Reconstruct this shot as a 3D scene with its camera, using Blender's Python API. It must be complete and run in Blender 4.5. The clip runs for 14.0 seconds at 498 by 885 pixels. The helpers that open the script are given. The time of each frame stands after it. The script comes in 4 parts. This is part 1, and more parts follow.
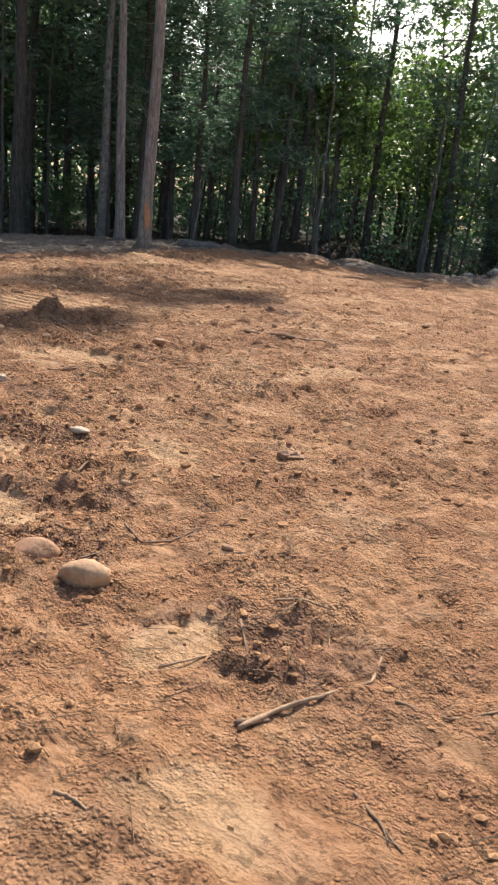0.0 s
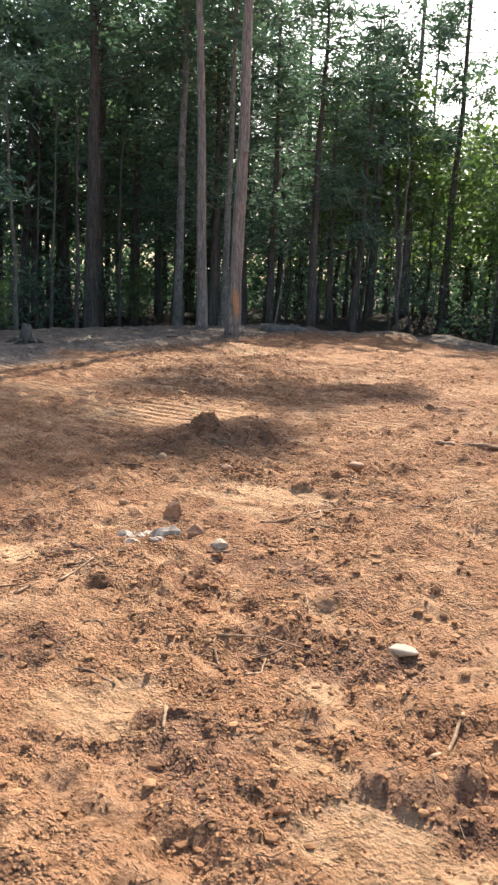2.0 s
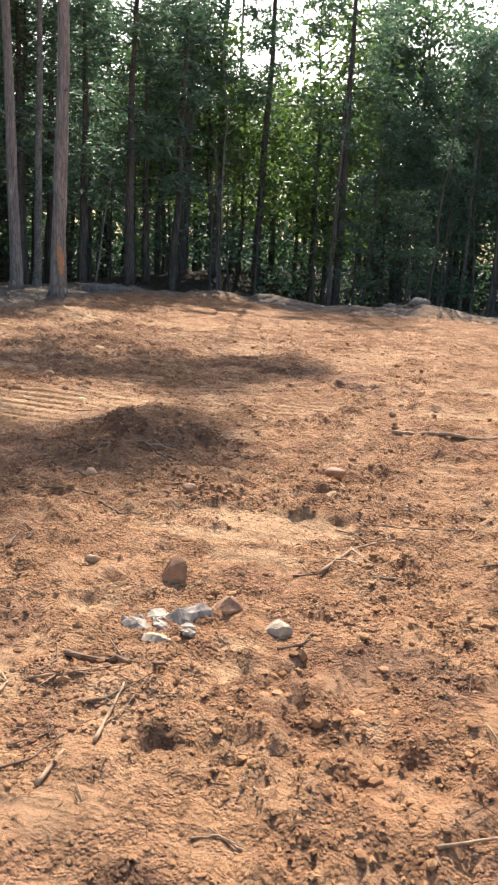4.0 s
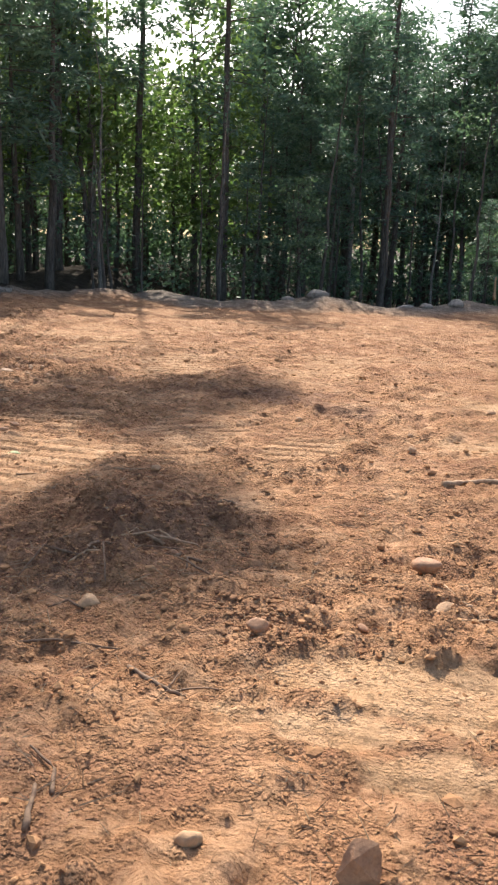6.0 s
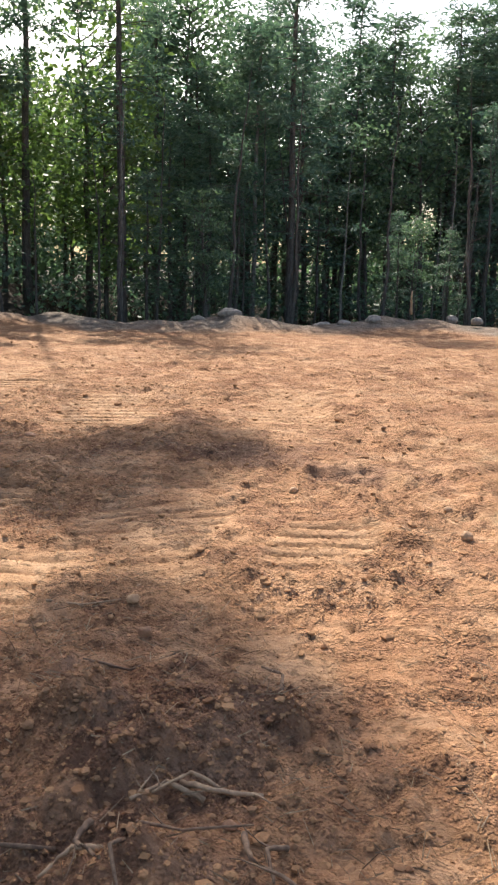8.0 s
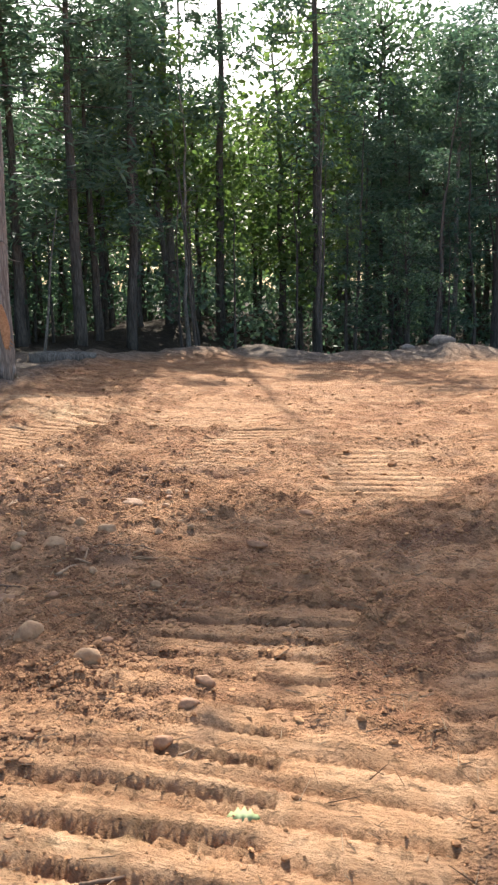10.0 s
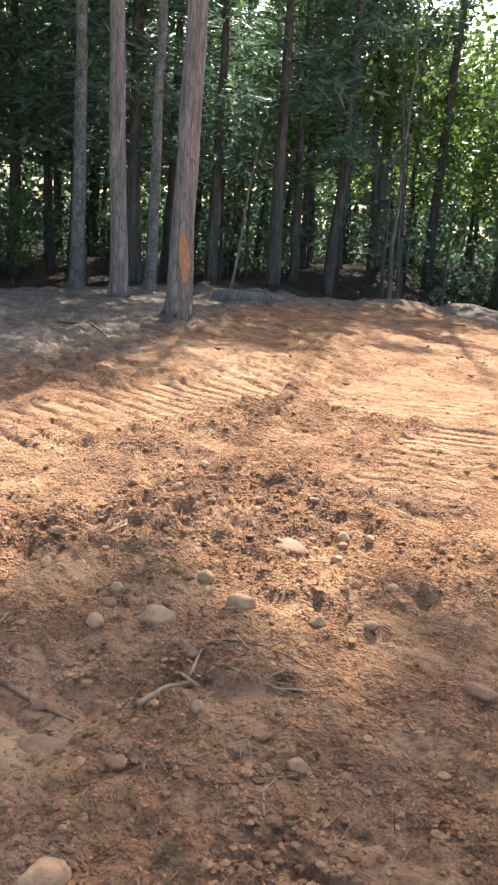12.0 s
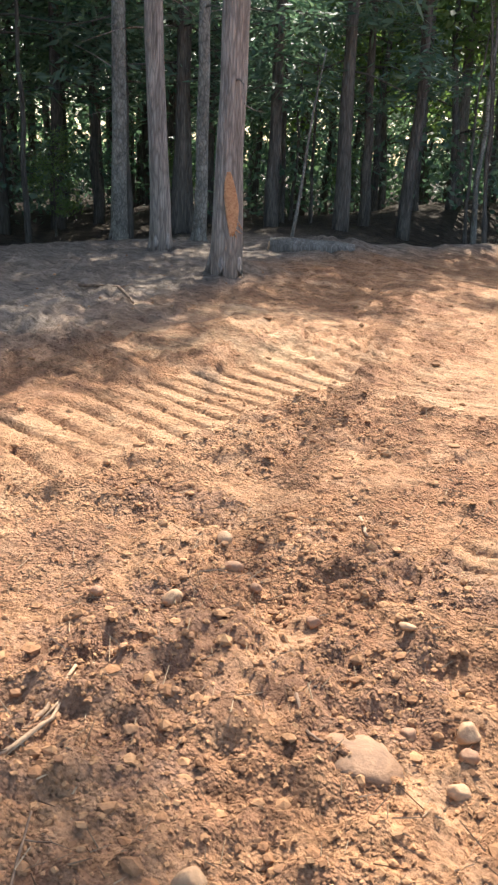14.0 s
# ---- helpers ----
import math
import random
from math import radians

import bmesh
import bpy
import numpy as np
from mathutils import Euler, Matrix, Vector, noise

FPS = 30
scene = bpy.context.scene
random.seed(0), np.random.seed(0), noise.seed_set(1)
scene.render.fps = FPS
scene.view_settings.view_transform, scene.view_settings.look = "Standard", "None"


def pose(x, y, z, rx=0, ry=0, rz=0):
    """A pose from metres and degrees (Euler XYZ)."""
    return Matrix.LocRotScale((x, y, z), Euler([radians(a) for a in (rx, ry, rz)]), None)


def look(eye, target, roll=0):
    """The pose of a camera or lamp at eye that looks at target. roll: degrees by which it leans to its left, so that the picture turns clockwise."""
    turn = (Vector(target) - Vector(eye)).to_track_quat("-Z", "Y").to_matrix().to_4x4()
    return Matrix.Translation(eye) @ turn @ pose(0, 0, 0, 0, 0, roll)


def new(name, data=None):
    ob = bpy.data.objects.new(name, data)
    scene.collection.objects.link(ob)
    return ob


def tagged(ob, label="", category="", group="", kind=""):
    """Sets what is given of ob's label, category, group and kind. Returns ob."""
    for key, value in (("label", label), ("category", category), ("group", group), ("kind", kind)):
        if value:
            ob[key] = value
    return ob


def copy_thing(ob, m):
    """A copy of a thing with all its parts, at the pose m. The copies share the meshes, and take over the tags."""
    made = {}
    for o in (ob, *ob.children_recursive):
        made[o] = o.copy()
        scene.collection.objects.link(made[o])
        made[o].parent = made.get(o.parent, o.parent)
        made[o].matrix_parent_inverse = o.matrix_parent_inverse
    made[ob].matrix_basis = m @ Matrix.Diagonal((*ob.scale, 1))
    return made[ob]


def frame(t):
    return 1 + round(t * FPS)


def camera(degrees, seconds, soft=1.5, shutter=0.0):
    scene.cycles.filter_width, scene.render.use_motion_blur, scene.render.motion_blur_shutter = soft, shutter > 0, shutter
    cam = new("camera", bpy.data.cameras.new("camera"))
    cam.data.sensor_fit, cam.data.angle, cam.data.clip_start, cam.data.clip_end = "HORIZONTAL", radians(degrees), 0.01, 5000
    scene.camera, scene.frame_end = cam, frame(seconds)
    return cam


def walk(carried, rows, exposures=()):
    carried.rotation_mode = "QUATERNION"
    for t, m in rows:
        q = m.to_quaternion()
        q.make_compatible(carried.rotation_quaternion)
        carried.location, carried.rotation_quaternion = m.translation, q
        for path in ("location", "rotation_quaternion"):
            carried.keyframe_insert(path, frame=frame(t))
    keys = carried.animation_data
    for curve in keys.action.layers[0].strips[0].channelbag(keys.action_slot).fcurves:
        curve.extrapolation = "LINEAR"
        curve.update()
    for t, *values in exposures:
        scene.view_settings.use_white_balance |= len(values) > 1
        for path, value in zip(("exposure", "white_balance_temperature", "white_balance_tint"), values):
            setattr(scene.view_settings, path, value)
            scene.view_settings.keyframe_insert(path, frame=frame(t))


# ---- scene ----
cam = camera(32.1, 14.0, 2.4)
PATH = [
    (0, (1.812, -0.369, 1.594), (0.791, 1.27, 1.073), 5.3),
    (0.5, (1.224, -0.152, 1.669), (-0.037, 1.33, 1.205), 4.4),
    (1, (0.638, 0.064, 1.704), (-0.603, 1.594, 1.36), 3.7),
    (1.5, (-0.014, 0.196, 1.718), (-1.205, 1.764, 1.367), 3.3),
    (2, (-0.58, 0.341, 1.675), (-1.718, 1.945, 1.312), 2.3),
    (2.5, (-1.245, 0.632, 1.686), (-2.264, 2.314, 1.324), 1.8),
    (2.7, (-1.414, 0.697, 1.687), (-2.382, 2.409, 1.322), 2.2),
    (4.8, (-3.509, 1.72, 1.658), (-4.093, 3.571, 1.174), 2.9),
    (5, (-3.704, 1.885, 1.678), (-4.262, 3.741, 1.188), 2.9),
    (5.5, (-4.081, 2.285, 1.691), (-4.566, 4.167, 1.216), 2.4),
    (6, (-4.357, 2.815, 1.713), (-4.767, 4.72, 1.263), 1.9),
    (6.5, (-4.628, 3.209, 1.671), (-4.938, 5.135, 1.231), 1.6),
    (7, (-4.838, 3.664, 1.641), (-5.008, 5.607, 1.2), 1.9),
    (7.2, (-4.959, 3.941, 1.669), (-5.088, 5.888, 1.232), 2.0),
    (9.5, (-6.463, 6.023, 1.723), (-6.891, 7.945, 1.372), -1.3),
    (10, (-6.856, 6.561, 1.713), (-7.413, 8.449, 1.36), -1.2),
    (10.5, (-7.117, 7.077, 1.688), (-7.812, 8.911, 1.298), -2.2),
    (11, (-7.381, 7.642, 1.669), (-8.232, 9.392, 1.207), -2.0),
    (11.5, (-7.574, 8.109, 1.678), (-8.492, 9.805, 1.15), 0.4),
    (12, (-7.771, 8.726, 1.737), (-8.695, 10.43, 1.244), 3.8),
    (12.5, (-8.068, 9.301, 1.72), (-8.965, 11.039, 1.304), 2.7),
    (13, (-8.271, 9.84, 1.656), (-9.279, 11.495, 1.164), 1.9),
    (13.5, (-8.59, 10.274, 1.677), (-9.751, 11.803, 1.116), 1.4),
    (14, (-8.837, 10.824, 1.642), (-9.875, 12.418, 1.024), 2.0),
]
walk(cam, [(t, look(eye, target, roll)) for t, eye, target, roll in PATH],
     [(0.0, 0.58), (0.5, 0.70), (1.0, 0.88), (2.5, 0.96), (5.5, 0.90), (7.0, 0.90), (9.5, 1.05), (11.0, 1.22), (12.0, 1.45), (14.0, 1.42)])

# ---- world, sun ----
SUN_AZ = Vector((-0.33, 0.944, 0.0)).normalized()
SUN_EL = radians(42)
TO_SUN = Vector((SUN_AZ.x * math.cos(SUN_EL), SUN_AZ.y * math.cos(SUN_EL), math.sin(SUN_EL)))
world = bpy.data.worlds.new("world")
scene.world = world
world.use_nodes = True
wn = world.node_tree
sky = wn.nodes.new("ShaderNodeTexSky")
sky.sky_type, sky.sun_disc = "NISHITA", False
sky.sun_elevation, sky.sun_rotation = SUN_EL, math.atan2(SUN_AZ.x, SUN_AZ.y)
sky.air_density, sky.dust_density = 1.0, 3.0
wn.links.new(sky.outputs["Color"], wn.nodes["Background"].inputs["Color"])
wn.nodes["Background"].inputs["Strength"].default_value = 0.145
sun = new("sun", bpy.data.lights.new("sun", "SUN"))
sun.data.energy, sun.data.angle, sun.data.color = 5.0, radians(0.4), (1.0, 0.93, 0.83)
sun.matrix_world = look(TO_SUN * 80, (0, 0, 0))


# ---- materials ----
def node_mat(name):
    m = bpy.data.materials.new(name)
    m.use_nodes = True
    t = m.node_tree
    return m, t, t.nodes["Principled BSDF"]


def add(t, kind, **values):
    n = t.nodes.new(kind)
    for k, v in values.items():
        n.inputs[k].default_value = v
    return n


def noise_tex(t, vec, scale, detail=4.0, rough=0.55, dist=0.0):
    n = add(t, "ShaderNodeTexNoise", Scale=scale, Detail=detail, Roughness=rough, Distortion=dist)
    t.links.new(vec, n.inputs["Vector"])
    return n.outputs["Fac"]


def ramp(t, fac, *stops):
    n = t.nodes.new("ShaderNodeValToRGB")
    els = n.color_ramp.elements
    while len(els) < len(stops):
        els.new(0.5)
    for e, (p, c) in zip(els, stops):
        e.position = p
        e.color = (*c, 1) if len(c) == 3 else c
    t.links.new(fac, n.inputs["Fac"])
    return n.outputs["Color"]


def blend(t, fac, a, b, mode="MIX"):
    n = t.nodes.new("ShaderNodeMix")
    n.data_type, n.blend_type = "RGBA", mode
    for sock, v in ((n.inputs[0], fac), (n.inputs[6], a), (n.inputs[7], b)):
        if isinstance(v, (int, float)):
            sock.default_value = v
        elif isinstance(v, tuple):
            sock.default_value = (*v, 1)
        else:
            t.links.new(v, sock)
    return n.outputs[2]


def bump(t, bsdf, height, strength, distance):
    n = add(t, "ShaderNodeBump", Strength=strength, Distance=distance)
    t.links.new(height, n.inputs["Height"])
    t.links.new(n.outputs["Normal"], bsdf.inputs["Normal"])


def grey(v):
    return (v, v, v)


def soil_material():
    m, t, b = node_mat("sandy_soil")
    co = t.nodes.new("ShaderNodeNewGeometry").outputs["Position"]
    big = noise_tex(t, co, 0.55, 5, 0.6)
    mid = noise_tex(t, co, 3.4, 8, 0.68, 0.5)
    fine = noise_tex(t, co, 34, 6, 0.72, 0.3)
    grit = noise_tex(t, co, 140, 4, 0.65)
    where = noise_tex(t, co, 2.6, 8, 0.66, 0.35)
    cells = add(t, "ShaderNodeTexVoronoi", Scale=30.0)
    t.links.new(co, cells.inputs["Vector"])
    crumbs = add(t, "ShaderNodeTexVoronoi", Scale=66.0)
    t.links.new(co, crumbs.inputs["Vector"])
    c = ramp(t, mid, (0.36, (0.31, 0.150, 0.079)), (0.47, (0.40, 0.207, 0.106)), (0.56, (0.47, 0.256, 0.134)), (0.68, (0.58, 0.350, 0.203)))
    c2 = ramp(t, big, (0.39, (0.36, 0.178, 0.095)), (0.51, (0.45, 0.240, 0.122)), (0.63, (0.54, 0.318, 0.177)))
    c = blend(t, 0.42, c, c2)
    patch = noise_tex(t, co, 1.5, 7, 0.62, 0.6)
    c = blend(t, ramp(t, patch, (0.54, grey(0.0)), (0.62, grey(0.42))), c, (0.30, 0.152, 0.092))
    c = blend(t, ramp(t, patch, (0.36, grey(0.42)), (0.45, grey(0.0))), c, (0.60, 0.385, 0.230))
    c = blend(t, ramp(t, where, (0.52, grey(0.0)), (0.57, grey(0.35))), c, (0.30, 0.145, 0.083))
    c = blend(t, ramp(t, where, (0.40, grey(0.4)), (0.45, grey(0.0))), c, (0.58, 0.350, 0.203))
    marks = {}
    for name in ("pale", "moist", "humus", "duff"):
        n = t.nodes.new("ShaderNodeAttribute")
        n.attribute_name = name
        marks[name] = n.outputs["Fac"]
    c = blend(t, marks["moist"], c, ramp(t, mid, (0.38, (0.21, 0.106, 0.064)), (0.62, (0.37, 0.210, 0.130))))
    c = blend(t, marks["pale"], c, ramp(t, mid, (0.38, (0.54, 0.335, 0.175)), (0.62, (0.68, 0.465, 0.275))))
    c = blend(t, marks["humus"], c, ramp(t, mid, (0.35, (0.17, 0.132, 0.102)), (0.65, (0.36, 0.285, 0.22))))
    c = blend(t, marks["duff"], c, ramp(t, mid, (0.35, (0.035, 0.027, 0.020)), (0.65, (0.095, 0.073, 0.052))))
    # shallow crosswise scrape marks of the blade, coloured darker where their bump dips
    scrape = t.nodes.new("ShaderNodeMapping")
    scrape.inputs["Scale"].default_value = (0.9, 6.0, 1.0)
    scrape.inputs["Rotation"].default_value = (0, 0, 0.12)
    t.links.new(co, scrape.inputs["Vector"])
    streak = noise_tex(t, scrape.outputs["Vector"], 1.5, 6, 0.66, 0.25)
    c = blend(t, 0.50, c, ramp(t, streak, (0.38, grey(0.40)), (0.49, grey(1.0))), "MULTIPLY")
    # flecks and grain: colour is darkened where the same noise lowers the bump
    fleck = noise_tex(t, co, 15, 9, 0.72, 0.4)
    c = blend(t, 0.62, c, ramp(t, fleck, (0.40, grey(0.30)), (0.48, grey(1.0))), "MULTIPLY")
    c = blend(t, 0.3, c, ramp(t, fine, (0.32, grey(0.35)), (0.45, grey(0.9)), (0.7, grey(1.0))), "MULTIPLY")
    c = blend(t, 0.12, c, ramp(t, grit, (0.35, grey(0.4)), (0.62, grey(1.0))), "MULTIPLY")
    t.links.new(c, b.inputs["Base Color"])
    b.inputs["Roughness"].default_value = 0.95
    b.inputs["Specular IOR Level"].default_value = 0.12
    loose = ramp(t, where, (0.42, grey(0.2)), (0.52, grey(1.0)))
    lump = blend(t, 0.45, ramp(t, cells.outputs["Distance"], (0.1, grey(1.0)), (0.62, grey(0.0))), ramp(t, crumbs.outputs["Distance"], (0.1, grey(1.0)), (0.6, grey(0.0))))
    pressed = t.nodes.new("ShaderNodeAttribute")
    pressed.attribute_name = "pressed"
    loose = blend(t, pressed.outputs["Fac"], loose, grey(0.06))
    lump = blend(t, loose, grey(0.35), lump)
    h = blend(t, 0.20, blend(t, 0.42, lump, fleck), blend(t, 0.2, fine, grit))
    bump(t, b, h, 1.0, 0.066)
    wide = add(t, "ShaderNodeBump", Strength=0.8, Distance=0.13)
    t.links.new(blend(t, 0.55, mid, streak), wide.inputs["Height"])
    t.links.new(wide.outputs["Normal"], b.inputs["Normal"].links[0].from_node.inputs["Normal"])
    return m


def clod_material(name, dark, light):
    m, t, b = node_mat(name)
    co = t.nodes.new("ShaderNodeNewGeometry")
    n = noise_tex(t, co.outputs["Position"], 30, 4, 0.65)
    r = co.outputs["Random Per Island"]
    c = blend(t, r, dark, light)
    c = blend(t, 0.6, c, ramp(t, n, (0.3, grey(0.4)), (0.65, grey(1.0))), "MULTIPLY")
    t.links.new(c, b.inputs["Base Color"])
    b.inputs["Roughness"].default_value = 0.95
    b.inputs["Specular IOR Level"].default_value = 0.15
    bump(t, b, n, 0.8, 0.01)
    return m


def stone_material(name, dark, light):
    m, t, b = node_mat(name)
    co = t.nodes.new("ShaderNodeTexCoord").outputs["Object"]
    info = t.nodes.new("ShaderNodeObjectInfo").outputs["Random"]
    n = noise_tex(t, co, 9, 6, 0.6, 0.3)
    f = noise_tex(t, co, 70, 4, 0.7)
    c = ramp(t, n, (0.32, dark), (0.62, light))
    c = blend(t, 0.35, c, ramp(t, info, (0.0, (0.7, 0.62, 0.55)), (1.0, (1.0, 0.98, 0.94))), "MULTIPLY")
    c = blend(t, 0.5, c, ramp(t, f, (0.3, grey(0.5)), (0.6, grey(1.0))), "MULTIPLY")
    t.links.new(c, b.inputs["Base Color"])
    b.inputs["Roughness"].default_value = 0.8
    bump(t, b, blend(t, 0.5, n, f), 0.5, 0.015)
    return m


def bark_material(name, dark, light, stretch=5.0, scale=9.0):
    m, t, b = node_mat(name)
    tc = t.nodes.new("ShaderNodeTexCoord").outputs["Object"]
    mp = t.nodes.new("ShaderNodeMapping")
    mp.inputs["Scale"].default_value = (1, 1, 1 / stretch)
    t.links.new(tc, mp.inputs["Vector"])
    v = mp.outputs["Vector"]
    n = noise_tex(t, v, scale, 6, 0.65, 0.6)
    w = noise_tex(t, tc, 1.3, 3, 0.5)
    vo = add(t, "ShaderNodeTexVoronoi", Scale=scale * 2.2)
    vo.feature = "DISTANCE_TO_EDGE"
    t.links.new(v, vo.inputs["Vector"])
    crack = ramp(t, vo.outputs["Distance"], (0.0, grey(0.25)), (0.22, grey(1.0)))
    c = ramp(t, n, (0.32, dark), (0.66, light))
    c = blend(t, 0.35, c, ramp(t, w, (0.35, (0.55, 0.6, 0.52)), (0.65, (1.0, 0.95, 0.9))), "MULTIPLY")
    c = blend(t, 0.5, c, crack, "MULTIPLY")
    t.links.new(c, b.inputs["Base Color"])
    b.inputs["Roughness"].default_value = 0.92
    b.inputs["Specular IOR Level"].default_value = 0.2
    bump(t, b, blend(t, 0.5, n, crack), 0.9, 0.03)
    return m


def leaf_material(name, a, c, glow):
    """Thin leaves: diffuse and gloss, with light let through from behind."""
    m, t, b = node_mat(name)
    geo = t.nodes.new("ShaderNodeNewGeometry")
    info = t.nodes.new("ShaderNodeObjectInfo").outputs["Random"]
    patch = noise_tex(t, geo.outputs["Position"], 0.5, 3, 0.6)
    col = blend(t, geo.outputs["Random Per Island"], a, c)
    col = blend(t, 0.5, col, ramp(t, patch, (0.35, (0.55, 0.62, 0.5)), (0.65, (1.0, 1.0, 0.9))), "MULTIPLY")
    col = blend(t, 0.4, col, ramp(t, info, (0.0, (0.65, 0.8, 0.75)), (1.0, (1.0, 1.0, 0.8))), "MULTIPLY")
    t.links.new(col, b.inputs["Base Color"])
    b.inputs["Roughness"].default_value = 0.6
    b.inputs["Specular IOR Level"].default_value = 0.22
    tr = t.nodes.new("ShaderNodeBsdfTranslucent")
    t.links.new(blend(t, 1.0, col, glow, "MULTIPLY"), tr.inputs["Color"])
    mix = t.nodes.new("ShaderNodeAddShader")
    t.links.new(b.outputs[0], mix.inputs[0])
    t.links.new(tr.outputs[0], mix.inputs[1])
    t.links.new(mix.outputs[0], t.nodes["Material Output"].inputs["Surface"])
    return m


def wood_material(name, dark, light):
    m, t, b = node_mat(name)
    tc = t.nodes.new("ShaderNodeTexCoord").outputs["Object"]
    n = noise_tex(t, tc, 25, 5, 0.65, 0.8)
    c = ramp(t, n, (0.3, dark), (0.65, light))
    t.links.new(c, b.inputs["Base Color"])
    b.inputs["Roughness"].default_value = 0.85
    bump(t, b, n, 0.6, 0.006)
    return m


SOIL = soil_material()
CLOD = clod_material("soil_clod", (0.30, 0.150, 0.074), (0.50, 0.280, 0.138))
DARK_CLOD = clod_material("damp_soil_clod", (0.23, 0.116, 0.062), (0.42, 0.232, 0.120))
LITTER = clod_material("dry_litter", (0.16, 0.09, 0.05), (0.50, 0.36, 0.22))
STONE = stone_material("tan_fieldstone", (0.35, 0.195, 0.100), (0.58, 0.365, 0.200))
BROWN_STONE = stone_material("soil_coated_stone", (0.27, 0.130, 0.070), (0.46, 0.255, 0.135))
GREY_STONE = stone_material("grey_ledge", (0.19, 0.145, 0.11), (0.54, 0.45, 0.36))
PALE_STONE = stone_material("pale_rock", (0.36, 0.26, 0.17), (0.66, 0.54, 0.40))
SUNK_STONE = stone_material("sunk_flat_stone", (0.20, 0.108, 0.056), (0.34, 0.190, 0.100))
BOULDER = stone_material("rim_boulder", (0.17, 0.145, 0.12), (0.38, 0.33, 0.275))
BARK_PINE = bark_material("pine_bark", (0.22, 0.184, 0.162), (0.49, 0.418, 0.368), 9, 13)
BARK_DARK = bark_material("dark_bark", (0.075, 0.066, 0.058), (0.20, 0.175, 0.15), 8, 11)
BARK_MID = bark_material("grey_brown_bark", (0.15, 0.132, 0.115), (0.34, 0.30, 0.26), 8, 11)
BARK_GREY = bark_material("grey_lichen_bark", (0.13, 0.120, 0.105), (0.37, 0.345, 0.30), 2, 8)
SCAR = wood_material("torn_orange_wood", (0.34, 0.140, 0.06), (0.62, 0.33, 0.165))
STICK = wood_material("weathered_stick", (0.20, 0.118, 0.064), (0.46, 0.305, 0.18))
ROOT = wood_material("brown_root", (0.09, 0.05, 0.03), (0.26, 0.16, 0.095))
LEAF = leaf_material("broad_leaf", (0.052, 0.082, 0.055), (0.120, 0.155, 0.095), (0.80, 0.95, 0.75))
NEEDLE = leaf_material("pine_needle", (0.048, 0.080, 0.064), (0.106, 0.138, 0.100), (0.75, 0.9, 0.75))
# yellower leaf of the rim shrubs; in the wood it paints crowns as sunlit
SUNNY_LEAF = leaf_material("sunny_leaf", (0.064, 0.096, 0.042), (0.120, 0.152, 0.066), (0.90, 1.05, 0.6))


# ---- helpers for shapes ----
def lattice(ix, iy, seed):
    h = (ix.astype(np.int64) * 374761393 + iy.astype(np.int64) * 668265263 + seed * 1274126177) & 0x7FFFFFFF
    h = ((h ^ (h >> 13)) * 1274126177) & 0x7FFFFFFF
    return ((h ^ (h >> 16)) & 0xFFFF) / 65535.0


def vnoise(x, y, seed):
    ix, iy = np.floor(x), np.floor(y)
    fx, fy = x - ix, y - iy
    ux, uy = fx * fx * fx * (fx * (fx * 6 - 15) + 10), fy * fy * fy * (fy * (fy * 6 - 15) + 10)
    a, b = lattice(ix, iy, seed), lattice(ix + 1, iy, seed)
    c, d = lattice(ix, iy + 1, seed), lattice(ix + 1, iy + 1, seed)
    return 2 * ((a * (1 - ux) + b * ux) * (1 - uy) + (c * (1 - ux) + d * ux) * uy) - 1


def fbm(x, y, size, octaves, seed, gain=0.5):
    total, amp = np.zeros_like(x), 1.0
    for k in range(octaves):
        f = 2.03 ** k / size
        total += amp * vnoise(x * f * 0.87 + y * f * 0.49 + 13.7 * k, y * f * 0.87 - x * f * 0.49 + 7.1 * k, seed + k)
        amp *= gain
    return total


def smooth(a, b, v):
    t = np.clip((v - a) / (b - a), 0, 1)
    return t * t * (3 - 2 * t)


def mesh_of(name, verts, faces, mat, smooth_shade=False):
    me = bpy.data.meshes.new(name)
    verts, faces = np.asarray(verts, dtype=np.float32), np.asarray(faces, dtype=np.int32)
    n, k = faces.shape
    me.vertices.add(len(verts))
    me.vertices.foreach_set("co", verts.ravel())
    me.loops.add(n * k)
    me.loops.foreach_set("vertex_index", faces.ravel())
    me.polygons.add(n)
    me.polygons.foreach_set("loop_start", np.arange(0, n * k, k, dtype=np.int32))
    me.polygons.foreach_set("use_smooth", np.full(n, smooth_shade))
    me.materials.append(mat)
    me.update(calc_edges=True)
    return me


def part(name, me, parent, label=""):
    ob = new(name, me)
    ob.parent = parent
    return tagged(ob, label) if label else ob


